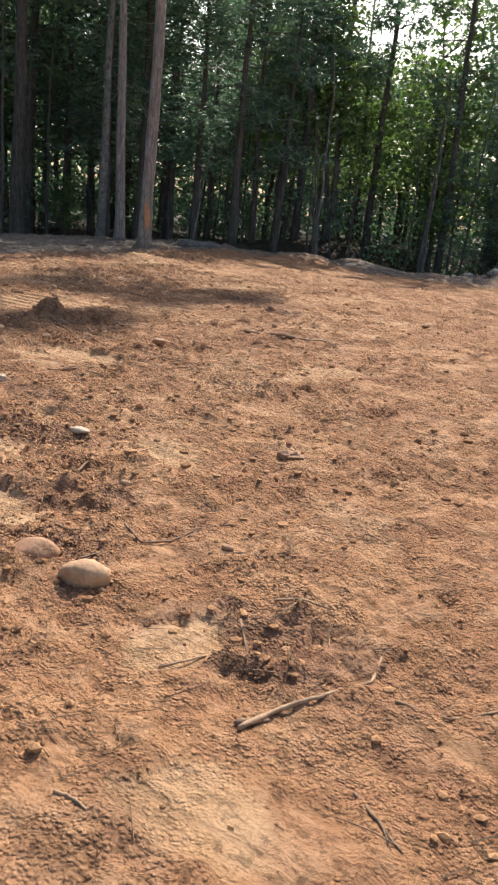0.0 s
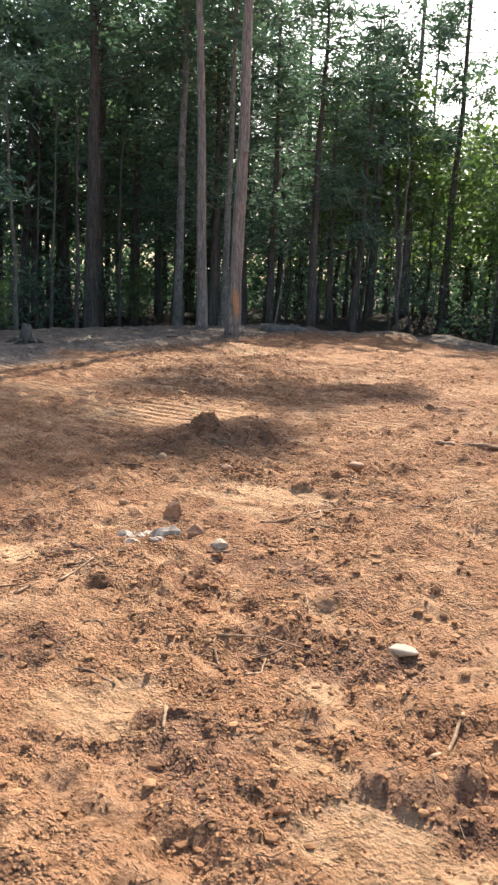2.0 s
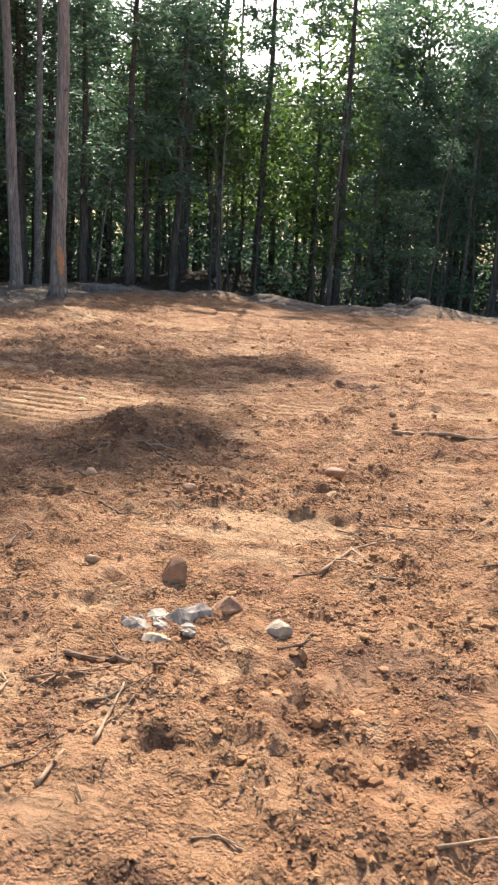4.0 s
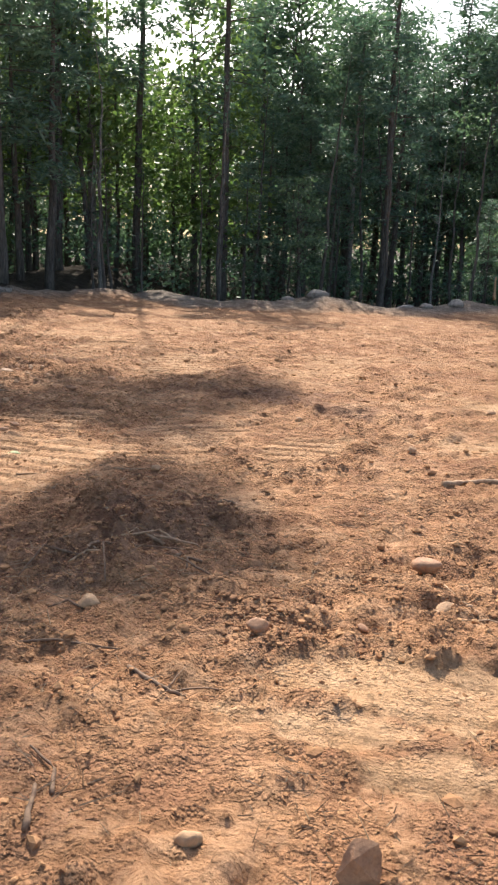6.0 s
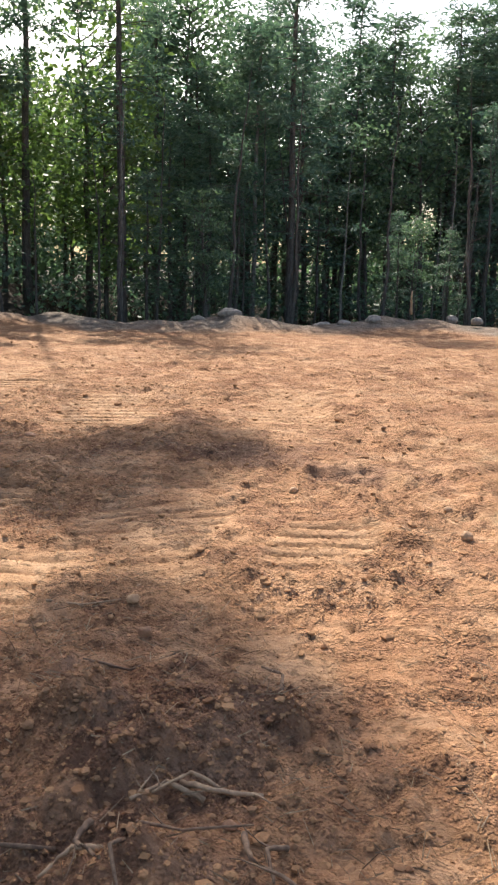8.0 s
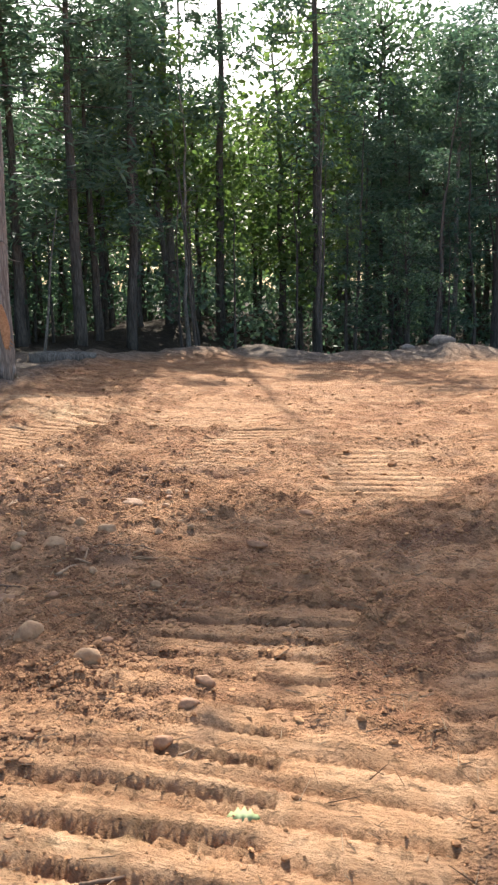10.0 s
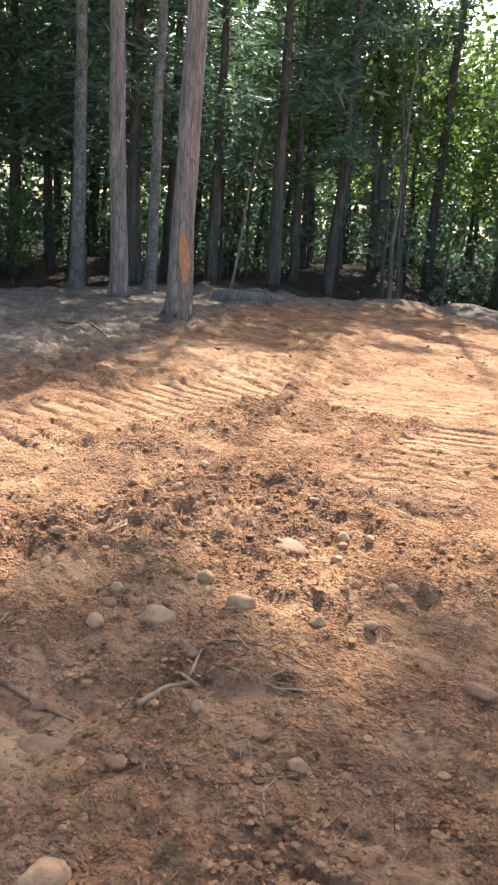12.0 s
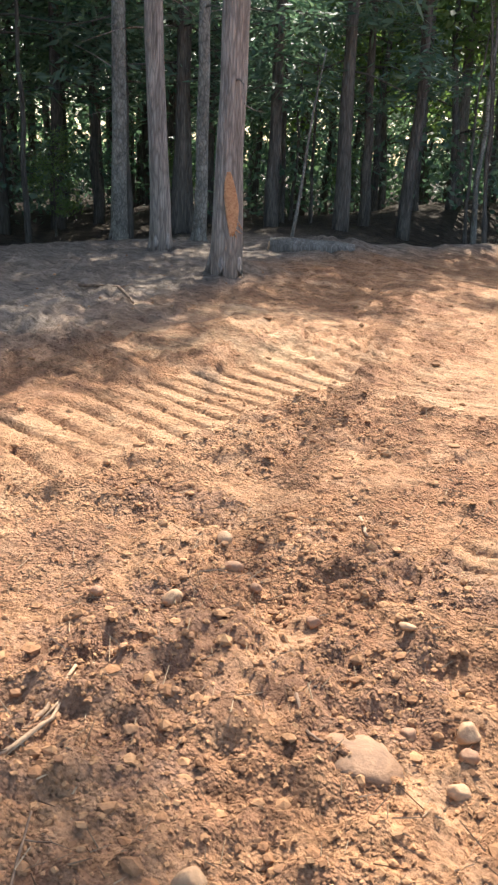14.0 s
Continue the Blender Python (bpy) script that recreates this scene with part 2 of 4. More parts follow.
def tube(points, radii, sides=8, rough=0.0, seed=0):
    """Verts and quads of a round limb along points, closed at its ends."""
    rng = np.random.default_rng(seed)
    pts = [Vector(p) for p in points]
    vs, fs = [], []
    for i, (p, r) in enumerate(zip(pts, radii)):
        d = (pts[min(i + 1, len(pts) - 1)] - pts[max(i - 1, 0)]).normalized()
        u = d.orthogonal().normalized() if abs(d.z) < 0.9 else Vector((1, 0, 0)).cross(d).normalized()
        w = d.cross(u)
        for k in range(sides):
            a = 2 * math.pi * k / sides
            q = r * (1 + rough * rng.uniform(-1, 1))
            vs.append(p + u * (q * math.cos(a)) + w * (q * math.sin(a)))
    for i in range(len(pts) - 1):
        for k in range(sides):
            a, b = i * sides + k, i * sides + (k + 1) % sides
            fs.append((a, b, b + sides, a + sides))
    first, last = len(vs), len(vs) + 1
    vs += [pts[0], pts[-1]]
    o = (len(pts) - 1) * sides
    for k in range(sides):
        fs.append((first, (k + 1) % sides, k, first))
        fs.append((last, o + k, o + (k + 1) % sides, last))
    return [tuple(v) for v in vs], fs


def solid(vs, fs, mat, name, smooth_shade=True):
    me = bpy.data.meshes.new(name)
    me.from_pydata(vs, [], [tuple(dict.fromkeys(f)) for f in fs])
    me.materials.append(mat)
    for p in me.polygons:
        p.use_smooth = smooth_shade
    me.update()
    return me


def joined(pieces):
    vs, fs = [], []
    for v, f in pieces:
        o = len(vs)
        vs += v
        fs += [tuple(i + o for i in q) for q in f]
    return vs, fs


# ---- ground ----
EDGE_X = (-60, -32, -25, -18.5, -16, -14, -9, -5, -2.3, 1, 8, 60)
EDGE_Y = (16, 20, 23.6, 25.6, 28, 31.5, 32.6, 34, 36, 34, 34.5, 38)
# track prints: x from, x to, y from, y to, spacing, depth, slant
PRINTS = ((-8.54, -7.62, 7.4, 10.9, 0.226, 0.066, 0.05), (-6.98, -6.10, 9.3, 10.7, 0.20, 0.045, 0.50), (-9.98, -9.15, 13.9, 16.6, 0.21, 0.075, 0.10),
          (-8.38, -7.60, 13.2, 15.2, 0.19, 0.050, 0.05), (-10.7, -9.6, 9.9, 10.9, 0.22, 0.03, -0.30), (-12.90, -11.85, 13.2, 18.4, 0.25, 0.070, -0.28),
          (-8.9, -6.9, 7.2, 9.6, 0.20, 0.03, 0.0), (-5.75, -5.15, 9.4, 10.5, 0.18, 0.050, 0.0), (-6.2, -5.3, 13.6, 16.4, 0.22, 0.045, 0.1),
          (-8.3, -7.3, 13.1, 14.4, 0.22, 0.035, 0.1), (-11.5, -9.8, 16.6, 19.6, 0.24, 0.03, 0.15), (-13.9, -12.9, 8.6, 12.6, 0.24, 0.04, 0.1), (-11.4, -9.4, 6.6, 9.6, 0.22, 0.04, 0.05),
          (-14.6, -12.9, 17.6, 19.8, 0.26, 0.05, 0.4))
PALE = ((0.70, 1.35, 0.24, 0.20), (-1.42, 4.02, 0.34, 0.24), (-1.55, 2.57, 0.22, 0.16), (0.08, 1.94, 0.12, 0.22), (-3.34, 3.79, 0.20, 0.26), (-2.71, 3.99, 0.20, 0.12),
        (-2.15, 3.12, 0.26, 0.22), (-2.02, 2.82, 0.15, 0.12), (-2.95, 2.48, 0.34, 0.24), (-2.85, 2.82, 0.20, 0.13), (-3.86, 4.34, 0.15, 0.10), (-4.62, 5.66, 0.24, 0.12),
        (-4.35, 6.05, 0.40, 0.20), (-4.10, 5.45, 0.30, 0.13), (-3.80, 4.12, 0.22, 0.13), (-4.08, 3.90, 0.20, 0.08), (-4.20, 4.18, 0.14, 0.06), (-4.45, 4.08, 0.12, 0.08),
        (-4.64, 4.43, 0.10, 0.11), (-4.60, 3.68, 0.20, 0.14), (-5.00, 5.66, 0.20, 0.12), (-3.9, 10.6, 0.8, 0.3), (-2.3, 7.2, 0.6, 0.5), (-4.0, 12.7, 0.7, 0.4),
        (-8.1, 8.3, 0.3, 0.9), (-9.5, 10.65, 0.14, 0.10), (-13.6, 17.2, 1.0, 0.5), (-14.8, 18.6, 0.9, 0.5))
MOIST = ((-2.45, 3.72, 0.50, 0.28), (-4.15, 3.68, 0.34, 0.22), (-3.5, 2.8, 0.25, 0.2), (-1.0, 2.2, 0.34, 0.28), (-2.55, 2.6, 0.3, 0.2), (-3.1, 4.4, 0.5, 0.3), (-4.35, 3.82, 0.32, 0.10),
         (-5.1, 4.15, 0.3, 0.2), (-1.5, 3.0, 0.3, 0.25), (0.3, 2.3, 0.35, 0.3), (-10.6, 12.6, 0.75, 0.75), (-5.9, 7.3, 0.75, 0.8), (-9.4, 11.4, 0.8, 0.5), (-6.0, 12.0, 1.2, 0.5), (-10.4, 13.9, 1.2, 0.25))
HOLES = ((-1.08, 2.13, 0.14, 0.09), (-0.33, 1.86, 0.07, 0.06), (-0.03, 2.18, 0.07, 0.05), (-0.34, 1.43, 0.07, 0.05), (-1.51, 3.28, 0.07, 0.05), (0.09, 2.36, 0.09, 0.05),
         (-4.75, 4.83, 0.11, 0.09), (-4.72, 4.52, 0.09, 0.05), (-4.50, 4.66, 0.06, 0.05), (-3.56, 4.19, 0.10, 0.09), (-3.68, 4.86, 0.12, 0.07), (0.37, 1.39, 0.07, 0.05),
         (0.74, 3.15, 0.10, 0.06), (-4.40, 3.99, 0.10, 0.06), (-4.20, 4.01, 0.10, 0.06))
BUMPS = ((-6.05, 7.35, 0.36, 0.18), (-5.6, 7.75, 0.25, 0.13), (-5.3, 6.65, 0.24, 0.11), (-6.3, 7.6, 0.22, 0.12), (-1.05, 2.42, 0.16, 0.06), (-4.95, 6.35, 0.12, 0.06), (-5.86, 6.82, 0.17, 0.12),
         (-15.9, 21.2, 1.4, 0.10), (-2.9, 35.9, 0.9, 0.35), (-8.6, 33.6, 0.7, 0.30), (-13.4, 18.1, 0.8, 0.12), (-12.6, 17.9, 0.7, 0.10),
         (-16.6, 25.8, 0.9, 0.2), (-10.2, 12.5, 0.5, 0.05))


def edge_y(x):
    return np.interp(x, EDGE_X, EDGE_Y)


def spots(x, y, rows, wobble=None):
    out = np.zeros_like(x)
    for cx, cy, rx, ry in rows:
        d = ((x - cx) / rx) ** 2 + ((y - cy) / ry) ** 2
        if wobble is not None:
            d = d + wobble
        out = np.maximum(out, 1 - smooth(0.35, 1.25, d))
    return out


def soil_masks(x, y):
    wob = 1.5 * fbm(x, y, 0.6, 5, 61, 0.62)
    pale = spots(x, y, PALE, wob)
    moist = spots(x, y, MOIST, wob) * (1 - pale)
    return pale, moist


def print_mask(x, y):
    groove, inside = np.zeros_like(x), np.zeros_like(x)
    wob = 0.10 * fbm(x, y, 0.6, 3, 71)
    for x0, x1, y0, y1, gap, depth, slant in PRINTS:
        on = smooth(x0 - 0.06, x0 + 0.05, x + wob) * (1 - smooth(x1 - 0.05, x1 + 0.06, x + wob)) * smooth(y0 - 0.2, y0 + 0.25, y + wob) * (1 - smooth(y1 - 0.25, y1 + 0.2, y + wob))
        ph = ((y - slant * (x - x0)) + 0.16 * wob) / gap
        fr = ph - np.floor(ph)
        worn = 0.55 + 0.45 * smooth(-0.5, 0.35, fbm(x, y, 0.9, 3, 83))
        cut = smooth(0.0, 0.10, fr) * (1 - smooth(0.15, 0.27, fr))
        groove = np.maximum(groove, depth * cut * on * worn)
        inside = np.maximum(inside, on * worn)
    return groove, inside


def ground_height(x, y):
    x, y = np.asarray(x, dtype=np.float64), np.asarray(y, dtype=np.float64)
    d = y - edge_y(x)
    near = 1 - smooth(45, 70, np.hypot(x + 6, y - 12))
    h = -0.50 * smooth(15, 33, y) * smooth(-20, -11, x) + 0.10 * smooth(-10, -16, x) - 0.65 * smooth(-19, -27, x)
    h -= 1.5 * smooth(0.6, 9, d) * smooth(-20, -14, x)
    h += (0.26 + 0.16 * fbm(x, y, 1.3, 3, 5)) * np.exp(-(d / 0.8) ** 2) * smooth(-19, -16, x)
    h += near * (0.05 * fbm(x, y, 3.0, 3, 11) + 0.6 * smooth(0, 30, d) * fbm(x, y, 9.0, 3, 15))
    pale, moist = soil_masks(x, y)
    groove, inside = print_mask(x, y)
    flat = (1 - 0.75 * pale) * (1 - 0.86 * inside)
    rough = 0.5 + 0.75 * smooth(-0.4, 0.6, fbm(x, y, 1.2, 3, 23)) + 0.25 * moist
    crease = np.abs(fbm(x, y, 0.55, 3, 35)) + 0.6 * np.abs(fbm(x, y, 0.21, 3, 37))
    h += near * flat * rough * (0.044 * (crease - 0.5) + 0.014 * fbm(x, y, 0.15, 3, 41, 0.6) + 0.007 * fbm(x, y, 0.055, 2, 43))
    # crumbly swells of loose soil between the pressed plates
    loose = smooth(-0.25, 0.35, fbm(x, y, 0.7, 3, 23)) + 0.5 * moist
    h += near * flat * loose * (0.028 * np.abs(fbm(x, y, 0.17, 3, 133, 0.6)) + 0.017 * np.abs(fbm(x, y, 0.085, 2, 137, 0.6)) - 0.009)
    crust = fbm(x, y, 0.8, 4, 53, 0.55)
    h += near * flat * (0.022 * smooth(-0.07, 0.03, crust) + 0.016 * smooth(0.20, 0.29, fbm(x, y, 0.38, 4, 57, 0.55)))
    h -= 1.05 * groove
    for cx, cy, r, deep in HOLES:
        jag = 1 + 1.1 * np.abs(fbm(x, y, 0.12, 3, 49, 0.6))
        h -= 0.6 * deep * np.exp(-(((x - cx) ** 2 + 2.2 * (y - cy) ** 2) / (r * r) * jag * jag) ** 2)
    wob = 1 + 0.5 * fbm(x, y, 0.35, 4, 47)
    for cx, cy, r, high in BUMPS:
        h += high * np.exp(-((x - cx) ** 2 + (y - cy) ** 2) / (r * r)) * wob
    return h


def z_at(x, y):
    return float(ground_height(np.array([x]), np.array([y]))[0])


def steps(lo, hi, fine, far_lo, far_hi, grow=1.06):
    inner = np.arange(lo, hi, fine)
    left, s, v = [], fine, lo
    while v > far_lo:
        s *= grow
        v -= s
        left.append(v)
    right, s, v = [], fine, inner[-1]
    while v < far_hi:
        s *= grow
        v += s
        right.append(v)
    return np.concatenate([left[::-1], inner, right])


def build_ground():
    # a grid laid along the walked strip, finest there
    us = steps(0.2, 20.8, 0.029, -700, 700, 1.09)
    vs = steps(-2.9, 3.0, 0.029, -700, 700, 1.08)
    gv, gu = np.meshgrid(vs, us)
    fu, fv = gu.ravel(), gv.ravel()
    fx, fy = -0.63 * fu + 0.7766 * fv, 0.7766 * fu + 0.63 * fv
    z = ground_height(fx, fy)
    nx, ny = len(vs), len(us)
    idx = np.arange(nx * ny).reshape(ny, nx)
    faces = np.stack([idx[:-1, :-1], idx[:-1, 1:], idx[1:, 1:], idx[1:, :-1]], axis=-1).reshape(-1, 4)
    me = mesh_of("ground", np.stack([fx, fy, z], axis=1), faces, SOIL, True)
    pale, moist = soil_masks(fx, fy)
    groove, inside = print_mask(fx, fy)
    pale = np.clip(0.52 * pale + 0.30 * inside * (1 - np.clip(groove / 0.02, 0, 1)), 0, 1)
    pressed = np.clip(np.maximum(0.75 * pale, inside), 0, 1)
    d = fy - edge_y(fx)
    west = smooth(-13.9, -15.3, fx + 0.19 * np.clip(fy - 16, -9, 9) + 0.7 * fbm(fx, fy, 2.0, 3, 91))
    humus = np.clip(smooth(-2.2, -0.5, d + 0.8 * fbm(fx, fy, 1.5, 3, 95)) + west * smooth(2, 8, fy), 0, 1)
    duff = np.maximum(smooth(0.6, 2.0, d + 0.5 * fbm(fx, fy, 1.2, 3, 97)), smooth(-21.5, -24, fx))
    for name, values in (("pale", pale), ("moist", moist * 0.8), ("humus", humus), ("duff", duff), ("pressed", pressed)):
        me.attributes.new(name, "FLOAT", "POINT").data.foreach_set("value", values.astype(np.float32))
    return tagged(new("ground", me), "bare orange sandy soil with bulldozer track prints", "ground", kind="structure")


build_ground()


# ---- trees ----
def leaf_cloud(rng, centres, spreads, count, length, width, droop=0.0, flat=0.0):
    """Kite-shaped leaves scattered round the centres; each is one small quad."""
    k = len(centres) * count
    c = np.repeat(np.asarray(centres), count, axis=0)
    s = np.repeat(np.asarray(spreads).reshape(len(centres), -1), count, axis=0)
    p = c + rng.normal(size=(k, 3)) * s * 0.5
    d = rng.normal(size=(k, 3))
    d[:, 2] = d[:, 2] * (1 - flat) - droop
    d /= np.linalg.norm(d, axis=1, keepdims=True) + 1e-9
    e = np.cross(d, rng.normal(size=(k, 3)))
    e[:, 2] *= (1 - 0.6 * flat)
    e /= np.linalg.norm(e, axis=1, keepdims=True) + 1e-9
    L = length * rng.uniform(0.6, 1.3, size=(k, 1))
    W = width * rng.uniform(0.6, 1.3, size=(k, 1))
    v = np.stack([p, p + d * L * 0.45 + e * W * 0.5, p + d * L, p + d * L * 0.45 - e * W * 0.5], axis=1).reshape(-1, 3)
    return v, np.arange(4 * k).reshape(-1, 4)


def trunk_line(rng, height, lean=(0, 0), bend=0.02, n=14):
    pts, off = [], np.zeros(2)
    for i in range(n + 1):
        f = i / n
        off = off + rng.normal(size=2) * bend * height / n * 1.5
        pts.append((lean[0] * height * f + off[0] * (f > 0), lean[1] * height * f + off[1] * (f > 0), height * f - (0.5 if i == 0 else 0)))
    return pts


def trunk_radii(base, n, tip=0.12):
    return [base * (1.22 if i == 0 else 1.0) * (1 - (1 - tip) * (i / n) ** 1.1) + (0.10 * base if i == 1 else 0) for i in range(n + 1)]


def limb(rng, start, way, length, radius, sag=0.0, n=4):
    pts, p, d = [], Vector(start), Vector(way).normalized()
    for i in range(n + 1):
        pts.append(tuple(p))
        d = (d + Vector(rng.normal(size=3)) * 0.12 + Vector((0, 0, -sag))).normalized()
        p = p + d * (length / n)
    return pts, tube(pts, [radius * (1 - 0.85 * i / n) for i in range(n + 1)], 4)


def tree_of(name, label, category, trunk_me, crown_me, at, group="", crown_label=""):
    ob = tagged(new(name), label, category, group)
    part("trunk", trunk_me, ob)
    if crown_me is not None:
        part("crown", crown_me, ob, crown_label)
    ob.location = at
    return ob


def broadleaf(seed, height, radius, leaves, mat, low=0.18, bark=None):
    rng = np.random.default_rng(seed)
    line = trunk_line(rng, height * 0.92, (rng.uniform(-0.05, 0.05), rng.uniform(-0.05, 0.05)), 0.05)
    pieces = [tube(line, trunk_radii(0.012 * height, len(line) - 1), 7, 0.06, seed)]
    centres, spreads = [], []
    for i in range(22):
        f = low + (1 - low) * (i + rng.uniform(0, 1)) / 22
        j = min(int(f * (len(line) - 1)), len(line) - 1)
        a = rng.uniform(0, 2 * math.pi)
        reach = radius * (0.35 + 0.75 * math.sin(math.pi * min(0.95, 0.15 + 0.8 * f))) * rng.uniform(0.5, 1.15)
        pts, t = limb(rng, line[j], (math.cos(a), math.sin(a), rng.uniform(0.1, 0.8)), reach, 0.0035 * height)
        pieces.append(t)
        for q in pts[2:]:
            centres.append(np.array(q) + rng.normal(size=3) * 0.25)
            spreads.append((0.75 + 0.25 * rng.uniform(), 0.75, 0.42))
    vs, fs = joined(pieces)
    trunk = solid(vs, fs, bark or BARK_DARK, "trunk")
    v, f = leaf_cloud(rng, centres, spreads, leaves // len(centres), 0.22, 0.135, 0.25, 0.3)
    return trunk, mesh_of("crown", v, f, mat)


def conifer(seed, height, radius, leaves, low=0.1, bare=0.0, bark=None, base=0.013):
    rng = np.random.default_rng(seed)
    line = trunk_line(rng, height, (rng.uniform(-0.02, 0.02), rng.uniform(-0.02, 0.02)), 0.02)
    pieces = [tube(line, trunk_radii(base * height, len(line) - 1, 0.08), 8, 0.05, seed)]
    centres, spreads = [], []
    tiers = 38
    for i in range(tiers):
        f = low + (1 - low) * (i + rng.uniform(0, 1)) / tiers
        p = np.array(line[0]) + f * (np.array(line[-1]) - np.array(line[0]))
        a = rng.uniform(0, 2 * math.pi)
        reach = radius * (1.08 - f) * rng.uniform(0.55, 1.2) + 0.25
        pts, t = limb(rng, p, (math.cos(a), math.sin(a), rng.uniform(-0.15, 0.3)), reach, 0.0022 * height, 0.05)
        pieces.append(t)
        if rng.uniform() < bare * (1 - f):
            continue
        for q in pts[1:]:
            centres.append(np.array(q) + rng.normal(size=3) * 0.12)
            spreads.append((0.62, 0.62, 0.16))
    vs, fs = joined(pieces)
    trunk = solid(vs, fs, bark or BARK_DARK, "trunk")
    v, f = leaf_cloud(rng, centres, spreads, leaves // len(centres), 0.37, 0.075, 0.22, 0.6)
    return trunk, mesh_of("crown", v, f, NEEDLE)


def tall_pine(seed, height, base, crown_low, crown_radius, lean, bark, leaves=5000, stubs=14, tiers=0, second=0):
    """A forest-grown pine: long bare trunk with dead stubs, and its crown at the top."""
    rng = np.random.default_rng(seed)
    line = trunk_line(rng, height, lean, 0.012, 22)
    rad = [base / 2 * (1.22 if i == 0 else 1.06 if i == 1 else 1.0) * max(0.2, 1 - 0.040 * height * i / 22) for i in range(23)]
    pieces = [tube(line, rad, 14, 0.045, seed)]
    for k in range(5):
        a = 2 * math.pi * k / 5 + rng.uniform(-0.3, 0.3)
        w = Vector((math.cos(a), math.sin(a), 0))
        pieces.append(tube([w * base * 0.30 + Vector((0, 0, 0.45)), w * base * 0.48 + Vector((0, 0, 0.14)), w * base * 0.85 + Vector((0, 0, -0.08))], [base * 0.16, base * 0.17, base * 0.07], 6))
    for i in range(stubs):
        z = rng.uniform(2.5, crown_low)
        p = np.array(line[0]) + (z / height) * (np.array(line[-1]) - np.array(line[0]))
        a = rng.uniform(0, 2 * math.pi)
        pieces.append(limb(rng, p, (math.cos(a), math.sin(a), rng.uniform(-0.2, 0.2)), rng.uniform(0.4, 1.8), 0.018, 0.04)[1])
    centres, spreads = [], []
    for i in range(34):
        f = (i + rng.uniform()) / 34
        z = crown_low + (height - crown_low) * f
        # second: a made-up lower clump, set at the height that shades the wanted patch
        if second and i % 2:
            z, f = second + (0.35 if seed == 21 else 0.8) * f, 0.1
        p = np.array(line[0]) + (z / height) * (np.array(line[-1]) - np.array(line[0]))
        a = rng.uniform(0.5, 1.5) * math.pi + (math.pi if seed == 21 else 0.0) if second and not i % 2 else rng.uniform(0, 2 * math.pi)
        pts, t = limb(rng, p, (math.cos(a), math.sin(a), rng.uniform(0, 0.4)), ((0.55 if seed == 21 else 1.4) if second and i % 2 else crown_radius) * (1.1 - 0.6 * f) * rng.uniform(0.5, 1.15), 0.035, 0.01)
        pieces.append(t)
        for q in pts[2:]:
            centres.append(np.array(q) + rng.normal(size=3) * 0.2)
            spreads.append((0.36, 0.36, 0.20) if seed == 21 else (0.42, 0.42, 0.22) if second else (0.8, 0.8, 0.30))
    if tiers:
        # thin lower branches with few needles
        for i in range(22):
            z = tiers + min(crown_low - tiers, 9.0) * (i + rng.uniform()) / 22
            p = np.array(line[0]) + (z / height) * (np.array(line[-1]) - np.array(line[0]))
            a = rng.uniform(0, 2 * math.pi)
            pts, t = limb(rng, p, (math.cos(a), math.sin(a), rng.uniform(-0.1, 0.2)), rng.uniform(1.2, 2.8), 0.03, 0.03)
            pieces.append(t)
            for q in pts[3:]:
                centres.append(np.array(q) + rng.normal(size=3) * 0.15)
                spreads.append((0.7, 0.7, 0.22))
    vs, fs = joined(pieces)
    v, f = leaf_cloud(rng, centres, spreads, leaves // len(centres), 0.34, 0.10, 0.15, 0.4)
    return solid(vs, fs, bark, "trunk"), mesh_of("crown", v, f, NEEDLE)


def put_pine(seed, x, y, height, base, crown_low, crown_radius, lean, bark, label, leaves=5000, stubs=14, tiers=0, second=0):
    t, c = tall_pine(seed, height, base, crown_low, crown_radius, lean, bark, leaves, stubs, tiers, second)
    return tree_of("pine_tree", label, "pine tree", t, c, (x, y, z_at(x, y) - 0.03), "tall pines")


# the scarred pine at the clearing's rim
scarred = put_pine(7, -15.72, 20.65, 17.5, 0.39, 12.0, 3.2, (0.030, 0.0), BARK_PINE, "tall pine with a torn orange bark scar", 7000, 8)


def build_scar():
    face = radians(-47)
    vs, fs, rows, cols = [], [], 12, 7
    for i in range(rows + 1):
        f = i / rows
        half = 0.42 * math.sin(math.pi * (0.04 + 0.92 * f)) ** 0.8 + 0.03
        for k in range(cols + 1):
            a = face + half * (2 * k / cols - 1) + 0.10 * math.sin(5 * f) - 0.25 * (f - 0.5)
            r = 0.204 - 0.008 * i / rows + 0.006 * noise.noise((k * 1.7, i * 0.6, 0))
            z = 0.52 + 0.82 * f
            vs.append((r * math.cos(a) + 0.03 * z, r * math.sin(a), z))
    for i in range(rows):
        for k in range(cols):
            a = i * (cols + 1) + k
            fs.append((a, a + 1, a + cols + 2, a + cols + 1))
    scar = part("bark_scar", solid(vs, fs, SCAR, "bark_scar"), scarred, "fresh orange torn wood")
    mod = scar.modifiers.new("thick", "SOLIDIFY")
    mod.thickness, mod.offset = 0.03, 0.0
    rng = np.random.default_rng(3)
    for k in range(4):
        a = face + rng.uniform(0.35, 0.6)
        p = (0.20 * math.cos(a) + 0.02, 0.20 * math.sin(a), 0.55 + 0.06 * k)
        pts, t = limb(rng, p, (math.cos(a), math.sin(a), -0.3), 0.12, 0.012, 0.05)
        part("splinter", solid(*t, SCAR, "splinter"), scarred)


